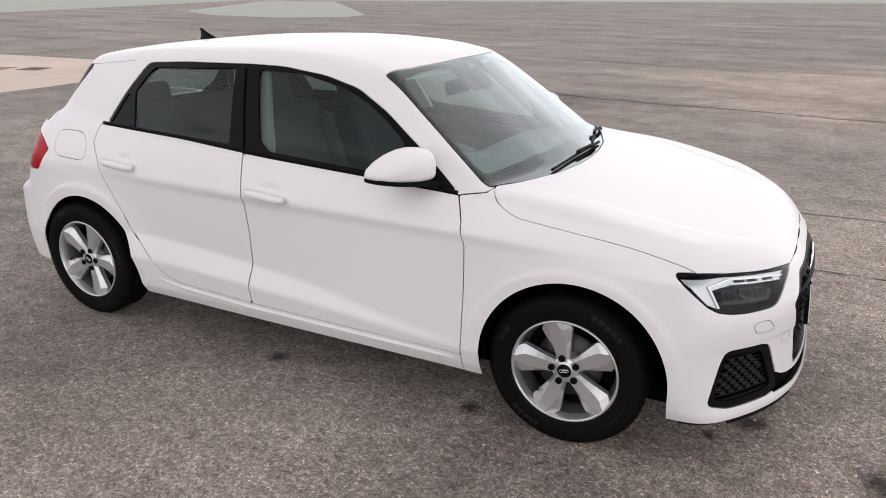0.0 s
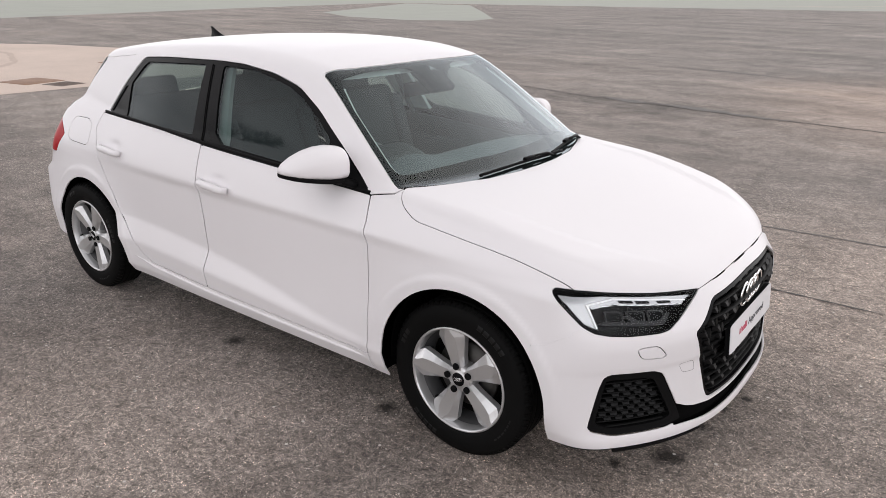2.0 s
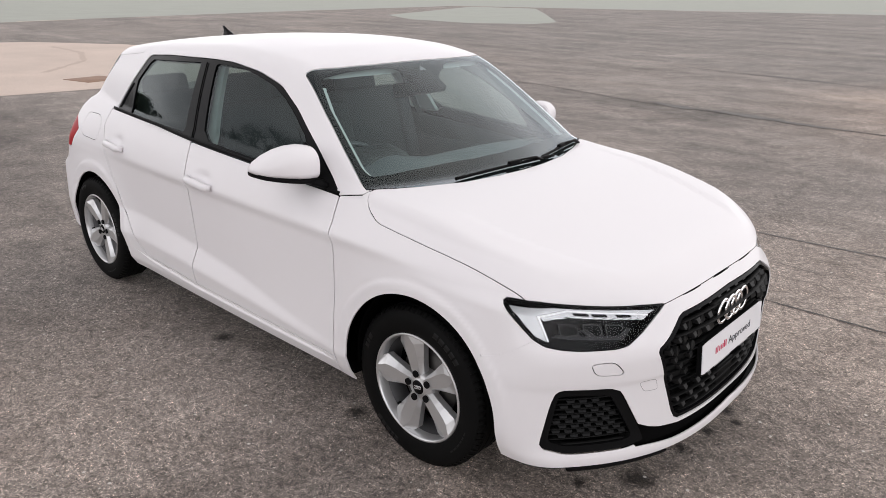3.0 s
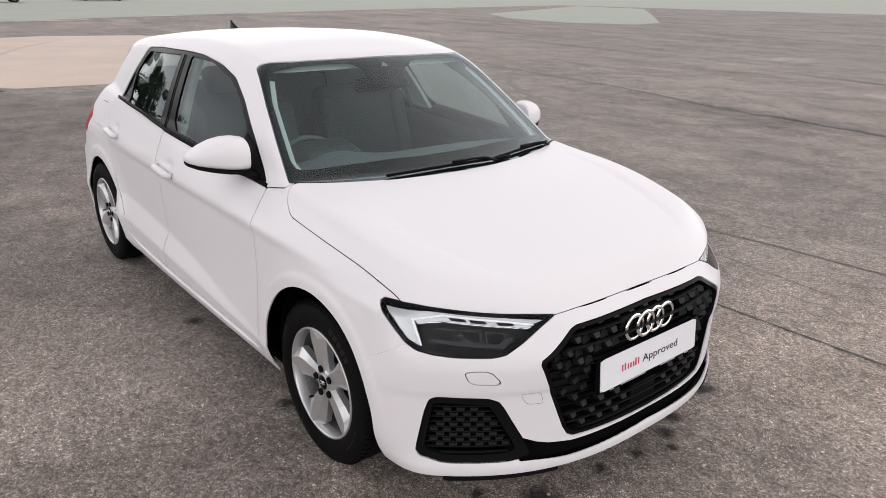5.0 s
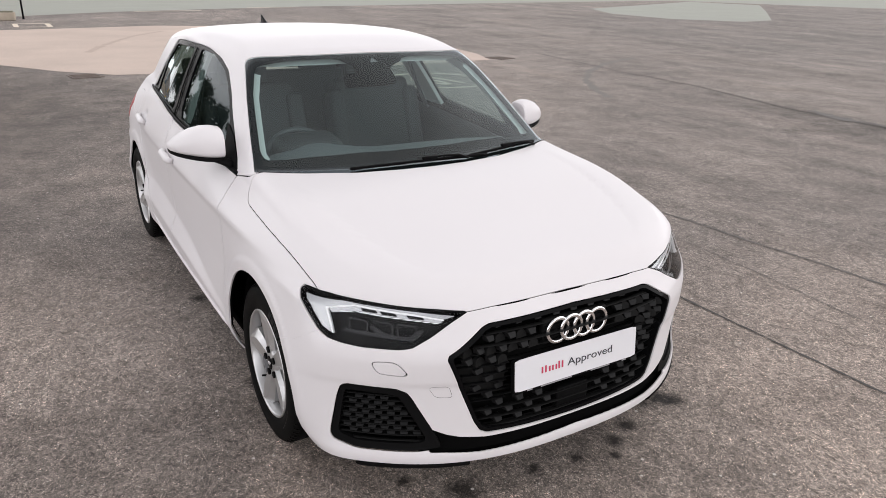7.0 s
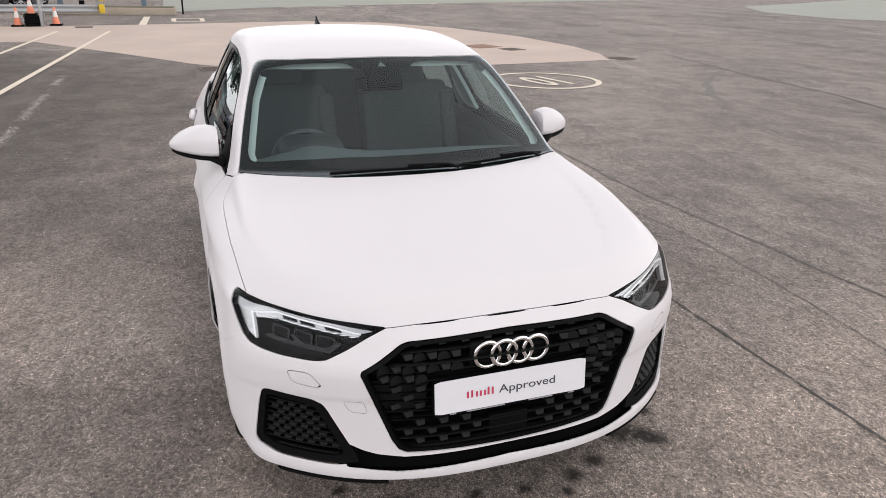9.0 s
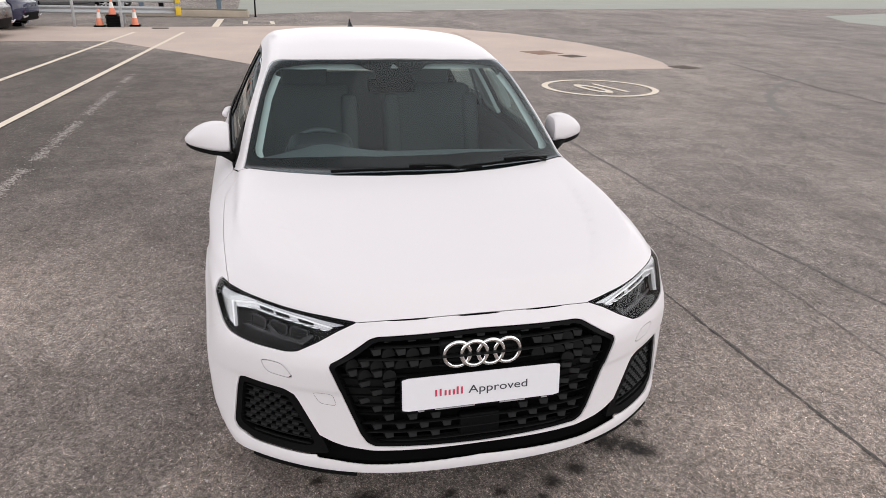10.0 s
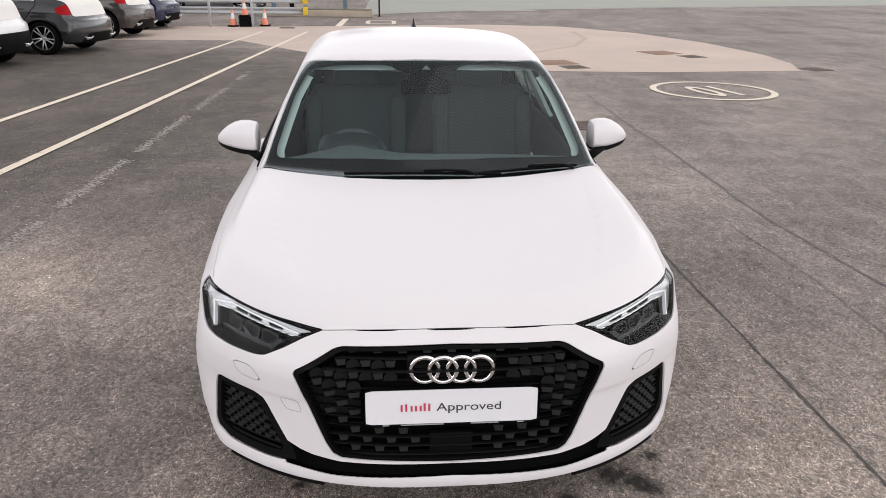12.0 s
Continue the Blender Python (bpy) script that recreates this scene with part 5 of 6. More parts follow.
def ribbon(name, path, width, z, mat, wobble=0.0, seed=1, label="", step=.25):
    """A strip lying on the ground along a path, its edges a little uneven."""
    rnd = random.Random(seed)
    p = [Vector((*q, 0)) for q in path]
    pts = []
    for a, b in zip(p, p[1:]):
        k = max(1, int((b - a).length / step))
        pts += [a.lerp(b, i / k) for i in range(k)]
    pts.append(p[-1])
    v, f = [], []
    drift = 0
    for i, q in enumerate(pts):
        d = (pts[min(i + 1, len(pts) - 1)] - pts[max(i - 1, 0)]).normalized()
        n = Vector((-d.y, d.x, 0))
        drift = drift * .8 + rnd.uniform(-1, 1) * wobble
        w = width * (1 + (rnd.uniform(-.5, .6) if wobble else 0)) / 2
        for sgn in (-1, 1):
            c = q + n * (drift + sgn * w)
            v.append((c.x, c.y, z))
    for i in range(len(pts) - 1):
        f.append((2 * i, 2 * i + 1, 2 * i + 3, 2 * i + 2))
    ob = new(name, mesh_of(name, v, f, mat, False))
    if ob.data.polygons[0].normal.z < 0:
        ob.data.flip_normals()
    return tagged(ob, label, kind="structure")


def blotch(name, x, y, rx, ry, turn, z, mat, seed, label=""):
    """An uneven stain."""
    rnd = random.Random(seed)
    n = 40
    v = []
    ph = [rnd.uniform(0, 6.3) for _ in range(6)]
    for k in range(n):
        a = 2 * math.pi * k / n
        r = 1 + .22 * math.sin(2 * a + ph[0]) + .16 * math.sin(3 * a + ph[1]) + .14 * math.sin(5 * a + ph[2]) + .10 * math.sin(9 * a + ph[3]) + rnd.uniform(-.08, .08)
        px, py = rx * r * math.cos(a), ry * r * math.sin(a)
        v.append((x + px * math.cos(turn) - py * math.sin(turn), y + px * math.sin(turn) + py * math.cos(turn), z))
    ob = new(name, mesh_of(name, v, [tuple(range(n))], mat, False))
    return tagged(ob, label, kind="structure")


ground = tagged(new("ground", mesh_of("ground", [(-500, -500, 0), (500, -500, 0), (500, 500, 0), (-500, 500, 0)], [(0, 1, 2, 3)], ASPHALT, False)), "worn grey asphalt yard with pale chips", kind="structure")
sheet("pavement", [(-11.1, 7.8), (-10.8, 5.0), (-11.0, 2.0), (-11.2, .2), (-12.0, -.6), (-14.0, -1.9), (-17.0, -4.0), (-17.0, -16), (-21.6, -16), (-21.9, -4), (-22.6, -.5), (-23.6, 3.2), (-22.8, 5.8), (-20.2, 7.5), (-17.0, 8.35), (-14, 8.5), (-12.3, 8.25)], .004, TAN, "tan concrete apron")
sheet("pavement", [(-29.2, -1.2), (-32.6, 2.8), (-37.6, 12.4), (-44.6, 32), (-52, 58), (-22, 68), (2.5, 77), (70, 96), (70, 480), (-480, 480), (-480, -1.2)], .004, PALE_GREEN, "pale greenish concrete beyond the yard")
sheet("pavement", [(-35, 32), (-29, 28.2), (-24, 27.4), (-21.3, 29.5), (-22, 32.5), (-30, 43), (-41, 57), (-49, 57), (-40, 41)], .004, PALE_GREEN, "pale greenish concrete patch")
ribbon("line", [(1.5, -3.97), (-19.9, -2.52)], .10, .009, LINE_PAINT, 0, 1, "creamy white bay line")
ribbon("line", [(-1.0, -5.10), (-19.9, -3.82)], .10, .009, LINE_PAINT, 0, 1, "creamy white bay line")
ribbon("line", [(-22.2, -1.75), (-26.2, -1.70)], .22, .009, LINE_PAINT, 0, 1, "short white dash")
for a, b in (((-25.2, -.83), (-25.2, .08)), ((-23.6, -.83), (-23.6, .08)), ((-25.2, -.83), (-23.6, -.83)), ((-25.2, .08), (-23.6, .08))):
    ribbon("line", [a, b], .15, .009, LINE_PAINT, 0, 1, "white box marking")
# an old line, worn down to flecks of paint
rnd = random.Random(3)
v, f = [], []
for _ in range(3400):
    t = rnd.random()
    x, y = -1.4 - 9.4 * t, -2.68 + .03 * t + rnd.gauss(0, .034)
    if noise.noise((x * 1.7, 3.1, 0)) < -.32 + .22 * t:
        continue
    ln, wd, tn, b = rnd.uniform(.005, .020), rnd.uniform(.004, .010), rnd.gauss(0, .9), len(v)
    for k in range(6):
        q, rr = 2 * math.pi * k / 6, rnd.uniform(.6, 1.1)
        px, py = ln * rr * math.cos(q), wd * rr * math.sin(q)
        v.append((x + px * math.cos(tn) - py * math.sin(tn), y + px * math.sin(tn) + py * math.cos(tn), .002 + .002 * rnd.random()))
    f.append(tuple(range(b, b + 6)))
tagged(new("line", mesh_of("line", v, f, FAINT_PAINT, False)), "old bay line worn down to pale flecks", kind="structure")
for i, (x0, y0, x1, y1) in enumerate(((-8, 73.0, 12, 79), (-6, 80, 20, 82), (2, 74, -20, 90), (10, 76, 30, 95), (-30, 70, -10, 100))):
    ribbon("line", [(x0, y0), (x1, y1)], .35, .009, RED_PAINT, 0, 1, "faded pinkish line")
ribbon("line", [(-33, 4), (-33.6, 7)], .25, .009, LINE_PAINT, 0, 1, "short white dash")
ribbon("line", [(-36.5, 10), (-37.4, 13)], .25, .009, LINE_PAINT, 0, 1, "short white dash")

# speed roundel
RC = (-8.60, 4.95)
n = 72
v, f = [], []
for k in range(n):
    a = 2 * math.pi * k / n
    for r in (.86, .965):
        v.append((RC[0] + r * math.cos(a), RC[1] + r * math.sin(a), .008))
f = [(2 * k, 2 * k + 1, 2 * ((k + 1) % n) + 1, 2 * ((k + 1) % n)) for k in range(n)]
tagged(new("line", mesh_of("line", v, f, LINE_PAINT, False)), "white speed limit circle", kind="structure")
num = bpy.data.curves.new("ten", "FONT")
num.body, num.size, num.align_x, num.align_y, num.offset = "10", 1.0, "CENTER", "CENTER", .018
nob = new("ten_holder", num)
nme = bpy.data.meshes.new_from_object(nob.evaluated_get(bpy.context.evaluated_depsgraph_get()))
bpy.data.objects.remove(nob)
nme.transform(pose(RC[0], RC[1], .008, 0, 0, -78) @ Matrix.Diagonal((.70, 1.32, 1, 1)))
nme.materials.clear()
nme.materials.append(LINE_PAINT)
tagged(new("line", nme), "white number ten", kind="structure")

# joints, cracks, stains
ribbon("joint", [(-6.0, 1.72), (-1.65, 1.60), (.55, 1.59), (3.5, 1.62)], .011, .004, TAR, .0025, 4, "dark joint in the asphalt", .04)
ribbon("joint", [(-9.0, 2.85), (-5.8, 2.74), (-4.5, 2.73), (-2.9, 2.66), (-1.7, 2.69), (.5, 2.84), (3.0, 2.98)], .020, .003, SCUFF, .008, 5, "dark worn seam", .06)
ribbon("joint", [(-2.2, 2.30), (-1.2, 2.37), (-.47, 2.34), (.6, 2.22)], .006, .004, SCUFF, .004, 6, "dark hairline crack", .05)
ribbon("joint", [(-9, 14.6), (-4.0, 13.65), (-1.9, 13.15), (.8, 13.2), (5, 13.0)], .06, .003, SCUFF, .03, 7, "dark seam", .1)
ribbon("joint", [(-12, 9.8), (-8.0, 8.98), (-6.2, 8.8), (-4.6, 8.3), (-3.6, 8.1), (-1.6, 7.85), (0, 7.7), (4, 7.3)], .035, .004, TAR, .02, 8, "dark seam", .08)
ribbon("joint", [(2.0, 5.0), (6.0, 4.4)], .02, .004, TAR, .01, 18, "dark seam", .08)
ribbon("tyre_mark", [(-5.9, 6.45), (-6.53, 6.76), (-7.57, 7.44), (-8.65, 8.48), (-9.6, 9.77), (-10.3, 11.3)], .13, .003, TYRE_MARK, .008, 9, "faint dark curved tyre mark", .1)
ribbon("tyre_mark", [(-15.2, .2), (-16.5, .6), (-17.6, 1.0), (-19.5, 1.8), (-21.1, 2.85)], .16, .006, TAN_MARK, .01, 10, "faint tyre mark on the concrete", .12)
ribbon("tyre_mark", [(-14.0, 3.0), (-16.0, 4.6), (-18.2, 5.4), (-20.6, 5.6)], .14, .006, TAN_MARK, .01, 11, "faint tyre mark on the concrete", .12)
for i, (x, y, rx, ry, tn) in enumerate(((-2.2, 8.05, .55, .13, -.1), (-1.3, 7.85, .4, .09, -.1), (-3.3, 8.15, .5, .10, -.2), (3.4, 7.5, .5, .14, -.1), (-3.4, 13.5, .9, .12, -.2))):
    blotch("stain", x, y, rx, ry, tn, .005, SCUFF, 40 + i, "dark scuffed patch")
for i, (x, y, tn, mt) in enumerate(((-14.3, 6.15, .3, RUST_IRON), (-13.5, 6.6, .3, IRON), (-21.4, -3.3, .1, IRON), (-12.3, 3.25, .2, RUST_IRON), (-11.55, 3.45, .2, IRON), (-11.3, 8.2, .3, IRON), (-11.2, -.28, .15, IRON), (-5.85, 2.12, .1, IRON))):
    d = tagged(new("drain_cover"), "rusty iron drain cover set in the ground" if mt is RUST_IRON else "dark iron drain grate set in the ground", "drain cover")
    d.matrix_basis = pose(x, y, 0, 0, 0, math.degrees(tn))
    if mt is RUST_IRON:
        part("cover_plate", boxes(((.75, .75, .012), pose(0, 0, .006)), bevel=.003), mt, d)
    else:
        part("frame", boxes(((.48, .035, .012), pose(0, .22, .006)), ((.48, .035, .012), pose(0, -.22, .006)), ((.035, .42, .012), pose(.22, 0, .006)), ((.035, .42, .012), pose(-.22, 0, .006)), bevel=.002), mt, d)
        for q in range(6):
            part("bar", boxes(((.022, .42, .01), pose(-.16 + .064 * q, 0, .006)), bevel=.002), mt, d)

# ---- things at the far edge of the yard ----
GALV = worn("galvanised_steel", (.42, .43, .44), .5, metal=.5, spread=.12, grain=40)
ORANGE = worn("cone_orange", (.82, .27, .16), .55, spread=.1)
CONE_WHITE = worn("cone_white", (.78, .76, .73), .5, spread=.06)
YELLOW = worn("yellow_paint", (.75, .50, .03), .5, spread=.1)
BLUE_STEEL = worn("blue_grey_steel", (.13, .18, .23), .5, spread=.15)
CONCRETE = surface("kerb_concrete", (.42, .36, .29), .2, 2)
MOSS = surface("mossy_top", (.16, .15, .11), .3, 3)


def cone(x, y, h, z=0.0):
    c = tagged(new("traffic_cone"), "orange traffic cone with a white band on the ground", "traffic cone", "traffic cones")
    c.matrix_basis = pose(x, y, z)
    part("cone_foot", boxes(((.31, .31, .05), pose(0, 0, .025)), bevel=.012), RUBBER, c, "black rubber foot")
    R, r = .105, .025
    at = lambda t: R + (r - R) * t
    for nm, a, b, mt in (("cone_body", 0, .42, ORANGE), ("white_band", .42, .78, CONE_WHITE), ("cone_tip", .78, 1, ORANGE)):
        v, f = revolve([(at(a), .05 + (h - .05) * a), (at(b), .05 + (h - .05) * b)] + ([(0, h)] if b == 1 else []), 24, "z")
        part(nm, (v, f), mt, c)
    return c


cone(-21.87, -5.05, .52)
cone(-22.2, -4.10, .52)
stack = tagged(new("cone_weights"), "stack of black rubber weights on the ground", "rubber block")
stack.matrix_basis = pose(-21.95, -4.68, 0, 0, 0, 12)
for i in range(4):
    part("weight", boxes(((.38, .38, .075), pose(0, 0, .0375 + .077 * i, 0, 0, 5 * (i % 2))), bevel=.015), RUBBER, stack)
cone(-21.95, -4.68, .50, .309)


def guard_rail():
    g = tagged(new("guard_rail"), "galvanised steel guard rail on posts beside the yard", "guard rail")
    for y in (-12.8, -11.4, -9.95, -8.5, -7.1, -5.72, -4.40):
        part("post", boxes(((.07, .075, 1.15), pose(-21.75 - (y + 7.1) * -.02, y, .575)), bevel=.006), GALV, g)
    for z in (.42, .78):
        prof = [(0, -.12), (.03, -.10), (.03, -.05), (0, -.02), (0, .02), (.03, .05), (.03, .10), (0, .12)]
        rings = []
        for y in (-14.0, -2.95):
            rings.append([(-23.3 + px, y, z + pz) for px, pz in prof] + [(-23.31 + px, y, z + pz) for px, pz in reversed(prof)])
        part("rail_beam", loft(rings), GALV, g)
        part("end_cap", boxes(((.07, .16, .26), pose(-23.28, -2.90, z)), bevel=.01), YELLOW, g, "yellow end cap")
    for y in (-13, -10, -7.4, -4.6):
        part("back_post", boxes(((.10, .12, 1.0), pose(-23.38, y, .5)), bevel=.006), GALV, g)
    return g


guard_rail()
kerb = tagged(new("kerb_wall"), "low stained concrete kerb wall", "kerb")
kerb.matrix_basis = pose(-27.6, -3.3, 0, 0, 0, -6)
part("kerb_body", boxes(((.5, 5.2, .26), pose(0, 0, .13)), bevel=.03), CONCRETE, kerb)
part("kerb_top", boxes(((.44, 5.1, .05), pose(0, 0, .275)), bevel=.015), MOSS, kerb, "dark mossy top")
for y, mt, nm in ((-4.6, BLUE_STEEL, "blue-grey steel post by the kerb"), (-3.9, BLACK_TRIM, "black steel post by the kerb"), (-3.35, GALV, "grey steel post by the kerb"), (-1.8, BLUE_STEEL, "blue-grey steel post by the kerb"), (-.46, BLACK_TRIM, "slim black post on the yard")):
    slim = nm.startswith("slim")
    p = tagged(new("steel_post"), nm, "post")
    p.matrix_basis = pose(-27.9, y, 0)
    w = .06 if slim else .17
    part("shaft", boxes(((w, w, 2.4), pose(0, 0, 1.2)), bevel=.01), mt, p)
    part("foot_plate", boxes(((w * 1.9, w * 1.9, .02), pose(0, 0, .01)), bevel=.004), mt, p)

# ---- parked cars ----
PARKED = full_skin(120, 76)


def far_wheel(parent, x, s, scale):
    w = empty("wheel", parent)
    w.matrix_basis = pose(x, s * .72 * scale[1], .335, 0, 0, 0 if s < 0 else 180)
    part("tyre", revolve([(.215, -.075), (.235, -.092), (.275, -.092), (.305, -.07), (.308, .0), (.305, .08), (.22, .09)], 40), RUBBER, w)
    w.scale = (1.1, 1.0, 1.1)
    part("rim", revolve([(.222, -.080), (.214, -.088), (.205, -.080)], 40), ALLOY_DARK, w)
    part("wheel_well", revolve([(.205, -.080), (.19, -.03), (.0, -.01)], 40), BLACK_GLOSS, w)
    for k in range(10):
        a = 2 * math.pi * k / 10 + (.12 if k % 2 else -.12)
        c, d = math.cos(a), math.sin(a)
        part("spoke", tube([(.03 * c, -.055, .03 * d), (.13 * c, -.070, .13 * d), (.208 * c, -.082, .208 * d)], [.014, .012, .014], 6, .7, up=(0, 1, 0)), ALLOY, w)
    part("hub", revolve([(0, -.066), (.05, -.062), (.055, -.03)], 20), ALLOY, w)


def parked_car(label, m, mat, scale, film=True):
    c = tagged(new("parked_car"), label, "car", "parked cars")
    c.matrix_basis = m
    sc = np.array(scale)
    base = cut(PARKED, [lambda v: .21 - v[:, 2], outside(arches)])
    film_f = lambda v: np.maximum(np.maximum(outline_distance([(-3.6, .70), (-2.88, .72), (-2.80, .98), (-2.55, 1.06), (-2.55, 1.20), (-3.6, 1.22)])(v[:, 0], v[:, 2]), np.abs(v[:, 1]) - .66), v[:, 0] + 2.5)
    rough_car = "black lower" in label
    low_f = lambda v: v[:, 2] - np.where(v[:, 0] < -2.8, .52 if rough_car else .40 - .16 * np.clip((np.abs(v[:, 1]) - .45) / .2, 0, 1), .30 if rough_car else .245)
    lists = [outside(windows_f), outside(screen_f), outside(tails_f), outside(hatch_f)]
    scaled = lambda d: (d[0] * sc, d[1])
    part("body", scaled(with_rim(cut(base, lists + [outside(low_f)]), .02)), mat, c)
    part("lower_trim", scaled(with_rim(cut(base, [low_f]), .02)), BLACK_TRIM, c, "black lower bumper and sills")
    for s in (-1, 1):
        part("side_windows", scaled(with_rim(cut(base, [on_side(WINDOWS, s)]), 0, -.004)), BLACK_GLOSS, c)
        part("tail_light", scaled(with_rim(cut(base, [on_side(TAIL, s)]), .01, .001)), TAIL_RED, c, "red tail light")
        part("exhaust_trim", boxes(((.05, .13, .055), Matrix.Translation(Vector((-3.14, s * .48, .30)) * 1.0)), bevel=.015), CHROME, c).matrix_basis = Matrix.Diagonal((*scale, 1))
        seam = cut(base, [on_side(DOOR_R, s), outside(on_side(DOOR_R, s)), outside(windows_f)], -.006)
        part("door_seam", scaled(with_rim(seam, 0, .001)), SHADOW_LINER, c)
        bar = skin_hit(np.linspace(-2.26, -2.08, 8), np.zeros(8), np.full(8, .86), np.zeros(8), np.full(8, float(s)), np.zeros(8), 1.3) + np.array([0, s * .012, 0])
        part("door_handle", tube([tuple(q * sc) for q in bar], .012, 8), mat, c)
        strip = skin_hit(np.linspace(-2.41, -.47, 30), np.zeros(30), np.interp(np.linspace(-2.41, -.47, 30), [-2.41, -1.8, -.47], [1.0, .99, .905]), np.zeros(30), np.full(30, float(s)), np.zeros(30), 1.3)
        part("waist_strip", tube([tuple(q * sc) for q in strip], .008, 8), CHROME, c, "chrome waist strip")
        rail = [(-3.165, s * .62, .335), (-3.185, s * .48, .30), (-3.185, s * .36, .33)]
        part("bumper_trim", tube([tuple(np.array(q) * sc) for q in rail], .016, 8, .8), ALLOY, c, "silver bumper trim")
    part("windscreen", scaled(with_rim(cut(base, [screen_f]), 0, -.002)), BLACK_GLOSS, c)
    part("rear_window", scaled(with_rim(cut(base, [hatch_f]), 0, -.002)), BLACK_GLOSS, c)
    part("inner_shell", scaled(with_rim(cut(PARKED, [outside(arches), lambda v: .22 - v[:, 2]], .01), 0, -.03)), SHADOW_LINER, c)
    if film:
        part("protective_film", scaled(with_rim(cut(base, [film_f]), .004, .005)), CONE_WHITE, c, "white protective film")
    for ax in (ARCH_F[0], ARCH_R[0]):
        for s in (-1, 1):
            far_wheel(c, ax * scale[0], s, scale)
    return c


DARK_GREY = worn("dark_grey_paint", (.040, .042, .045), .24, metal=.55, coat=.9, spread=.05)
BRONZE = worn("bronze_grey_paint", (.085, .075, .069), .28, metal=.5, coat=.9, spread=.05)
NAVY = worn("navy_paint", (.004, .008, .045), .25, coat=.9, spread=.05)
WHITE_CAR = worn("white_car_paint", (.75, .75, .75), .4, coat=1.0, spread=.02)


def park(label, rear_x, rear_y, mat, scale, yaw=-96, film=True):
    """rear_x, rear_y: the ground below the near rear wheel."""
    turn = pose(0, 0, 0, 0, 0, yaw)
    off = turn @ Vector((ARCH_R[0] * scale[0], .80 * scale[1], 0))
    parked_car(label, pose(rear_x - off.x, rear_y - off.y, 0, 0, 0, yaw), mat, scale, film)


park("dark grey saloon car with white film over its tail", -13.4, -7.25, DARK_GREY, (1.2, 1.08, 1.06))
park("bronze grey car with white film over its tailgate", -17.2, -7.35, BRONZE, (1.12, 1.07, 1.15))
park("dark blue car with white film over its tailgate", -20.2, -7.45, NAVY, (1.12, 1.07, 1.15))
park("white car with a black lower bumper", -10.6, -7.75, WHITE_CAR, (1.12, 1.07, 1.15))
park("black car parked far across the yard", -62.0, 9.2, BLACK_GLOSS, (1.1, 1.05, 1.03), -92, False)
park("black car parked beyond the yard", -68.0, 18.4, BLACK_GLOSS, (1.1, 1.05, 1.03), -92, False)
park("silver car parked behind the guard rail", -30.0, -6.2, ALLOY_DARK, (1.1, 1.05, 1.03), -92, False)


# ---- bare trees behind the yard ----
BARK = surface("bark", (.07, .055, .045), .3, 6)


def bare_tree(x, y, h, seed):
    rnd = random.Random(seed)
    t = tagged(new("bare_tree"), "bare winter tree with thin dark branches", "tree", "bare trees")
    t.matrix_basis = pose(x, y, 0)
    v, f = [], []

    def limb(p, d, length, r, depth):
        n = 5 if depth > 1 else 8
        q = p + d * length
        side = d.orthogonal().normalized()
        other = d.cross(side)
        b = len(v)
        for c, rr in ((p, r), (q, r * .62)):
            for k in range(n):
                a = 2 * math.pi * k / n
                v.append(tuple(c + side * (rr * math.cos(a)) + other * (rr * math.sin(a))))
        for k in range(n):
            f.append((b + k, b + (k + 1) % n, b + n + (k + 1) % n, b + n + k))
        if depth == 0 or r < .004:
            return
        for _ in range(3 if depth > 2 else 4):
            nd = (d + Vector((rnd.uniform(-1, 1), rnd.uniform(-1, 1), rnd.uniform(-.25, .75))) * .72).normalized()
            limb(p.lerp(q, rnd.uniform(.55, 1.0)), nd, length * rnd.uniform(.62, .85), r * .56, depth - 1)
    trunk_v, trunk_f = tube([(0, 0, -.05), (.05, .02, h * .15), (0, .05, h * .3)], [h * .028, h * .021, h * .018], 12)
    part("trunk", (trunk_v, trunk_f), BARK, t)
    limb(Vector((0, .05, h * .28)), Vector((0, 0, 1)), h * .22, h * .018, 6)
    part("crown", (v, f), BARK, t)


for i, (x, y, h) in enumerate(((-23, -19, 14), (-16, -23, 16), (-31, -20, 15), (-8, -24, 15))):
    bare_tree(x, y, h, 60 + i)

LEAF = surface("dark_evergreen_leaf", (.045, .060, .032), .4, 2, .7)


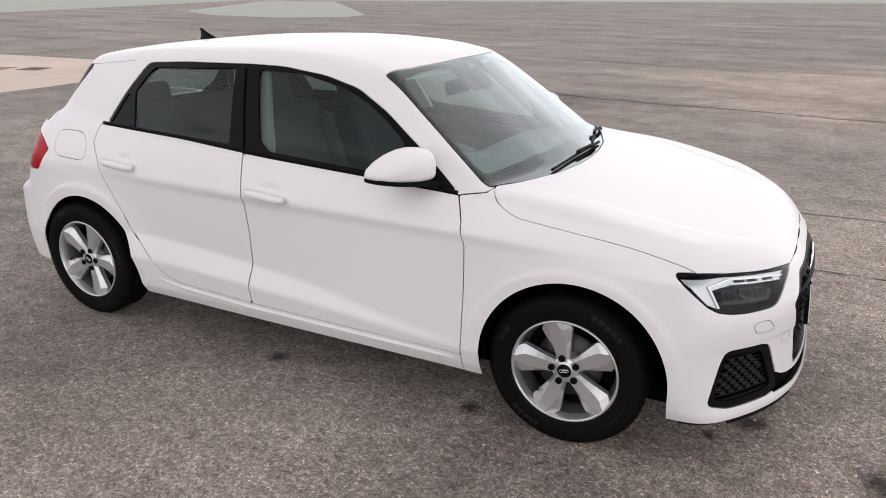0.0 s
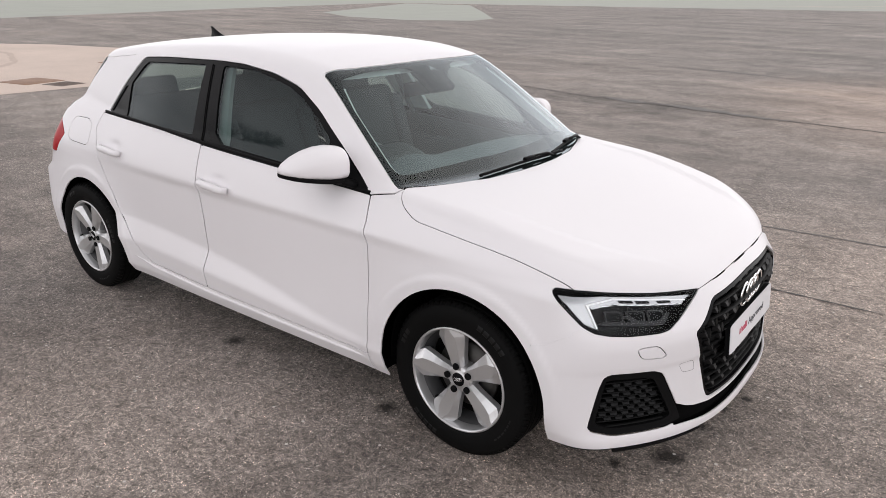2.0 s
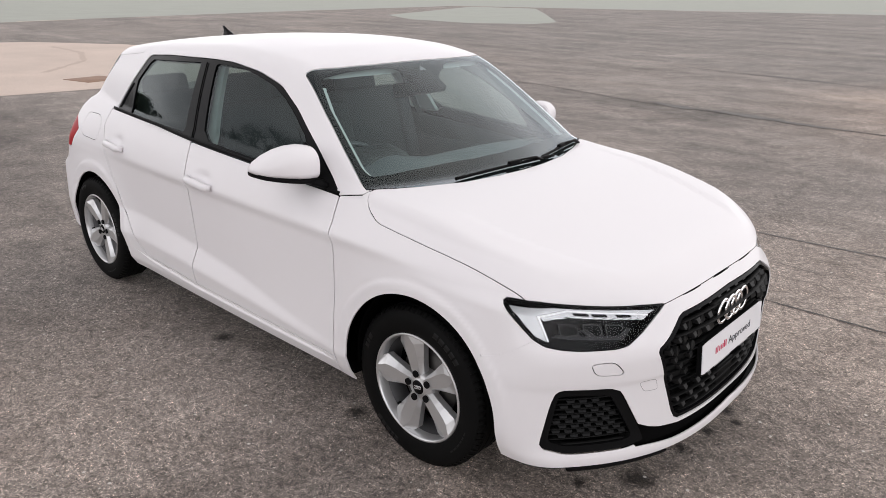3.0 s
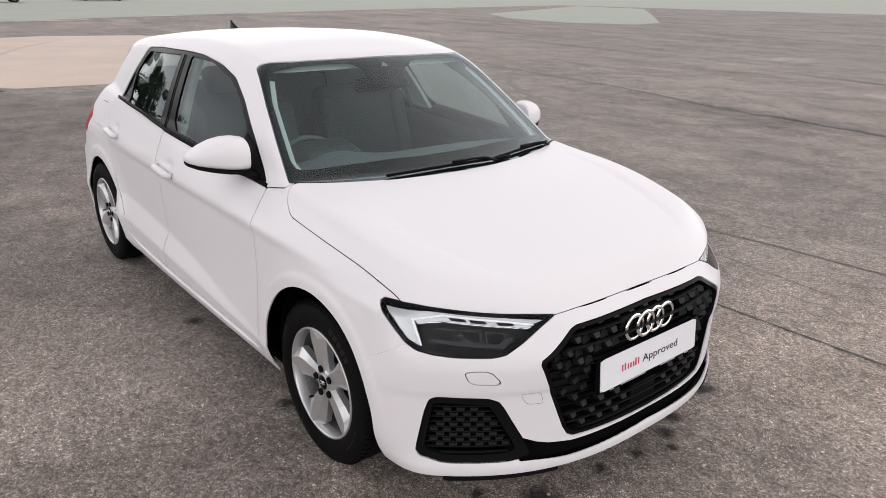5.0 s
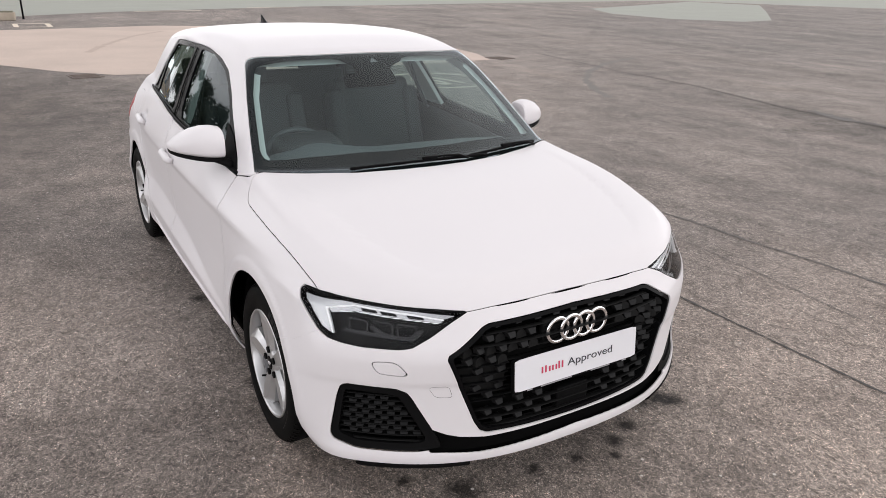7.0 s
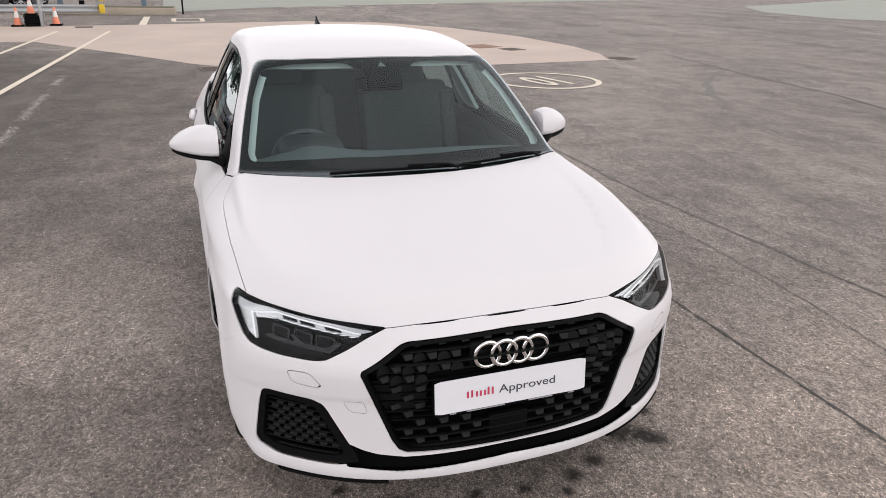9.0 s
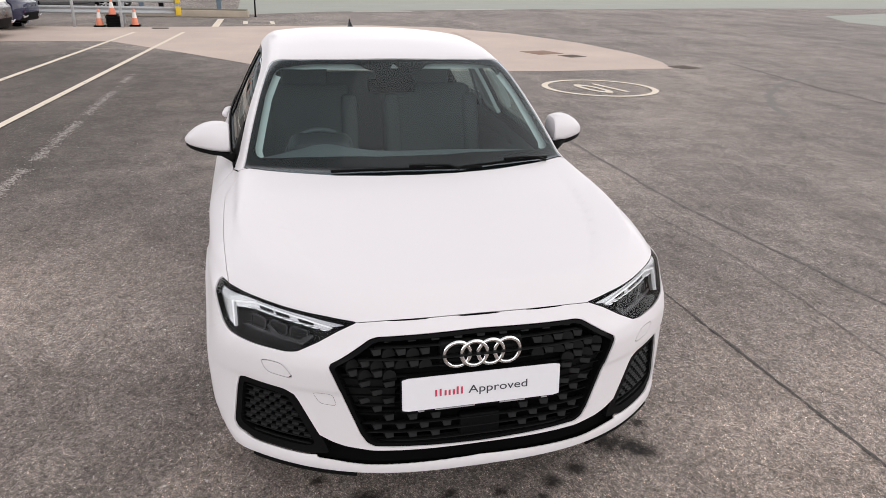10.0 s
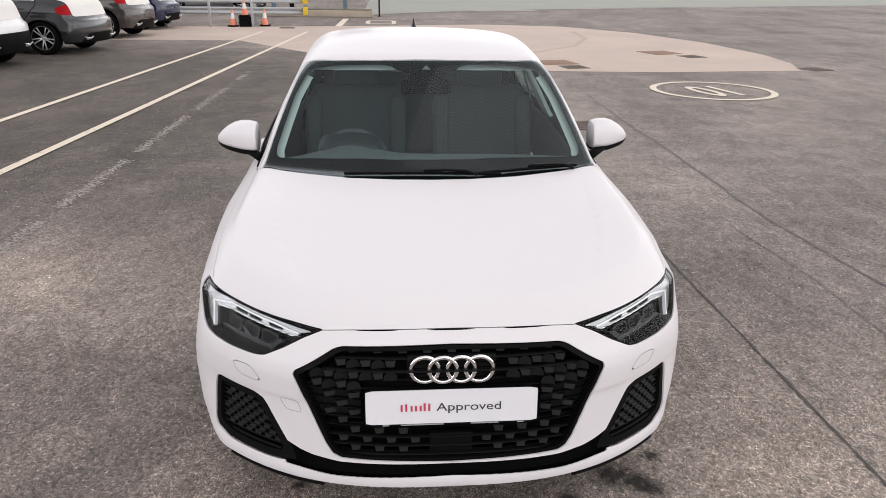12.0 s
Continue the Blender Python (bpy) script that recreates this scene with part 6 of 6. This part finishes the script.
def evergreen_tree(h, seed, leaves=70):
    rnd = random.Random(seed)
    t = tagged(new("evergreen_tree"), "dark evergreen tree behind the parked cars", "tree", "evergreen trees")
    part("trunk", tube([(0, 0, -.05), (.1, .05, h * .3), (0, .1, h * .7)], [h * .03, h * .022, h * .01], 10), BARK, t)
    v, f = [], []
    clumps = [(Vector((rnd.gauss(0, .15), rnd.gauss(0, .15), rnd.uniform(.30, .92))) * h, rnd.uniform(.08, .15) * h) for _ in range(26)]
    for c, size in clumps:
        for _ in range(leaves):
            d = Vector((rnd.gauss(0, 1), rnd.gauss(0, 1), rnd.gauss(0, .8))).normalized()
            p, n = c + d * size * rnd.uniform(.6, 1.05), (d + Vector((rnd.uniform(-1, 1), rnd.uniform(-1, 1), rnd.uniform(-1, 1))) * .7).normalized()
            a = n.orthogonal().normalized() * rnd.uniform(.16, .34)
            b, k = n.cross(a) * .6, len(v)
            v += [tuple(p - a), tuple(p + b), tuple(p + a), tuple(p - b)]
            f.append((k, k + 1, k + 2, k + 3))
    part("crown", (v, f), LEAF, t)
    return t


first = evergreen_tree(7.5, 91)
first.matrix_basis = pose(-52, -27, 0)
second = evergreen_tree(6, 92)
second.matrix_basis = pose(-47, -33, 0)
tall = evergreen_tree(12, 93, 190)
tall.matrix_basis = pose(-60, -20, 0)
for i, (x, y, q) in enumerate(((-64, -9, 1.0), (-68, -15, 1.1), (-66, -4, .9), (-62, -26, 1.0))):
    copy_thing(tall, pose(x, y, 0, 0, 0, 71 * i)).scale = (q, q, q)
for i, (x, y, q) in enumerate(((-40, -38, 1.0), (-33, -42, 1.2), (-25, -45, 1.0), (-52, -40, 1.3), (-16, -42, 1.1))):
    copy_thing((first, second)[i % 2], pose(x, y, 0, 0, 0, 47 * i)).scale = (q, q, q)

CLADDING = worn("white_cladding", (.62, .62, .61), .5, spread=.05, grain=8)
ROOF_DARK = worn("dark_roof", (.05, .05, .055), .6, spread=.15, grain=8)
showroom = tagged(new("showroom_building"), "long white-clad low building with a dark roof edge", "building")
showroom.matrix_basis = pose(-38, -31, 0, 0, 0, 38)
part("wall", boxes(((26, 9, 4.2), pose(0, 0, 2.1)), bevel=.03), CLADDING, showroom)
part("roof", boxes(((26.8, 9.8, .5), pose(0, 0, 4.45)), bevel=.05), ROOF_DARK, showroom, "dark flat roof")
for k in range(6):
    part("window", boxes(((2.4, .08, 1.5), pose(-10 + 4 * k, 4.52, 1.7)), bevel=.01), BLACK_GLOSS, showroom)
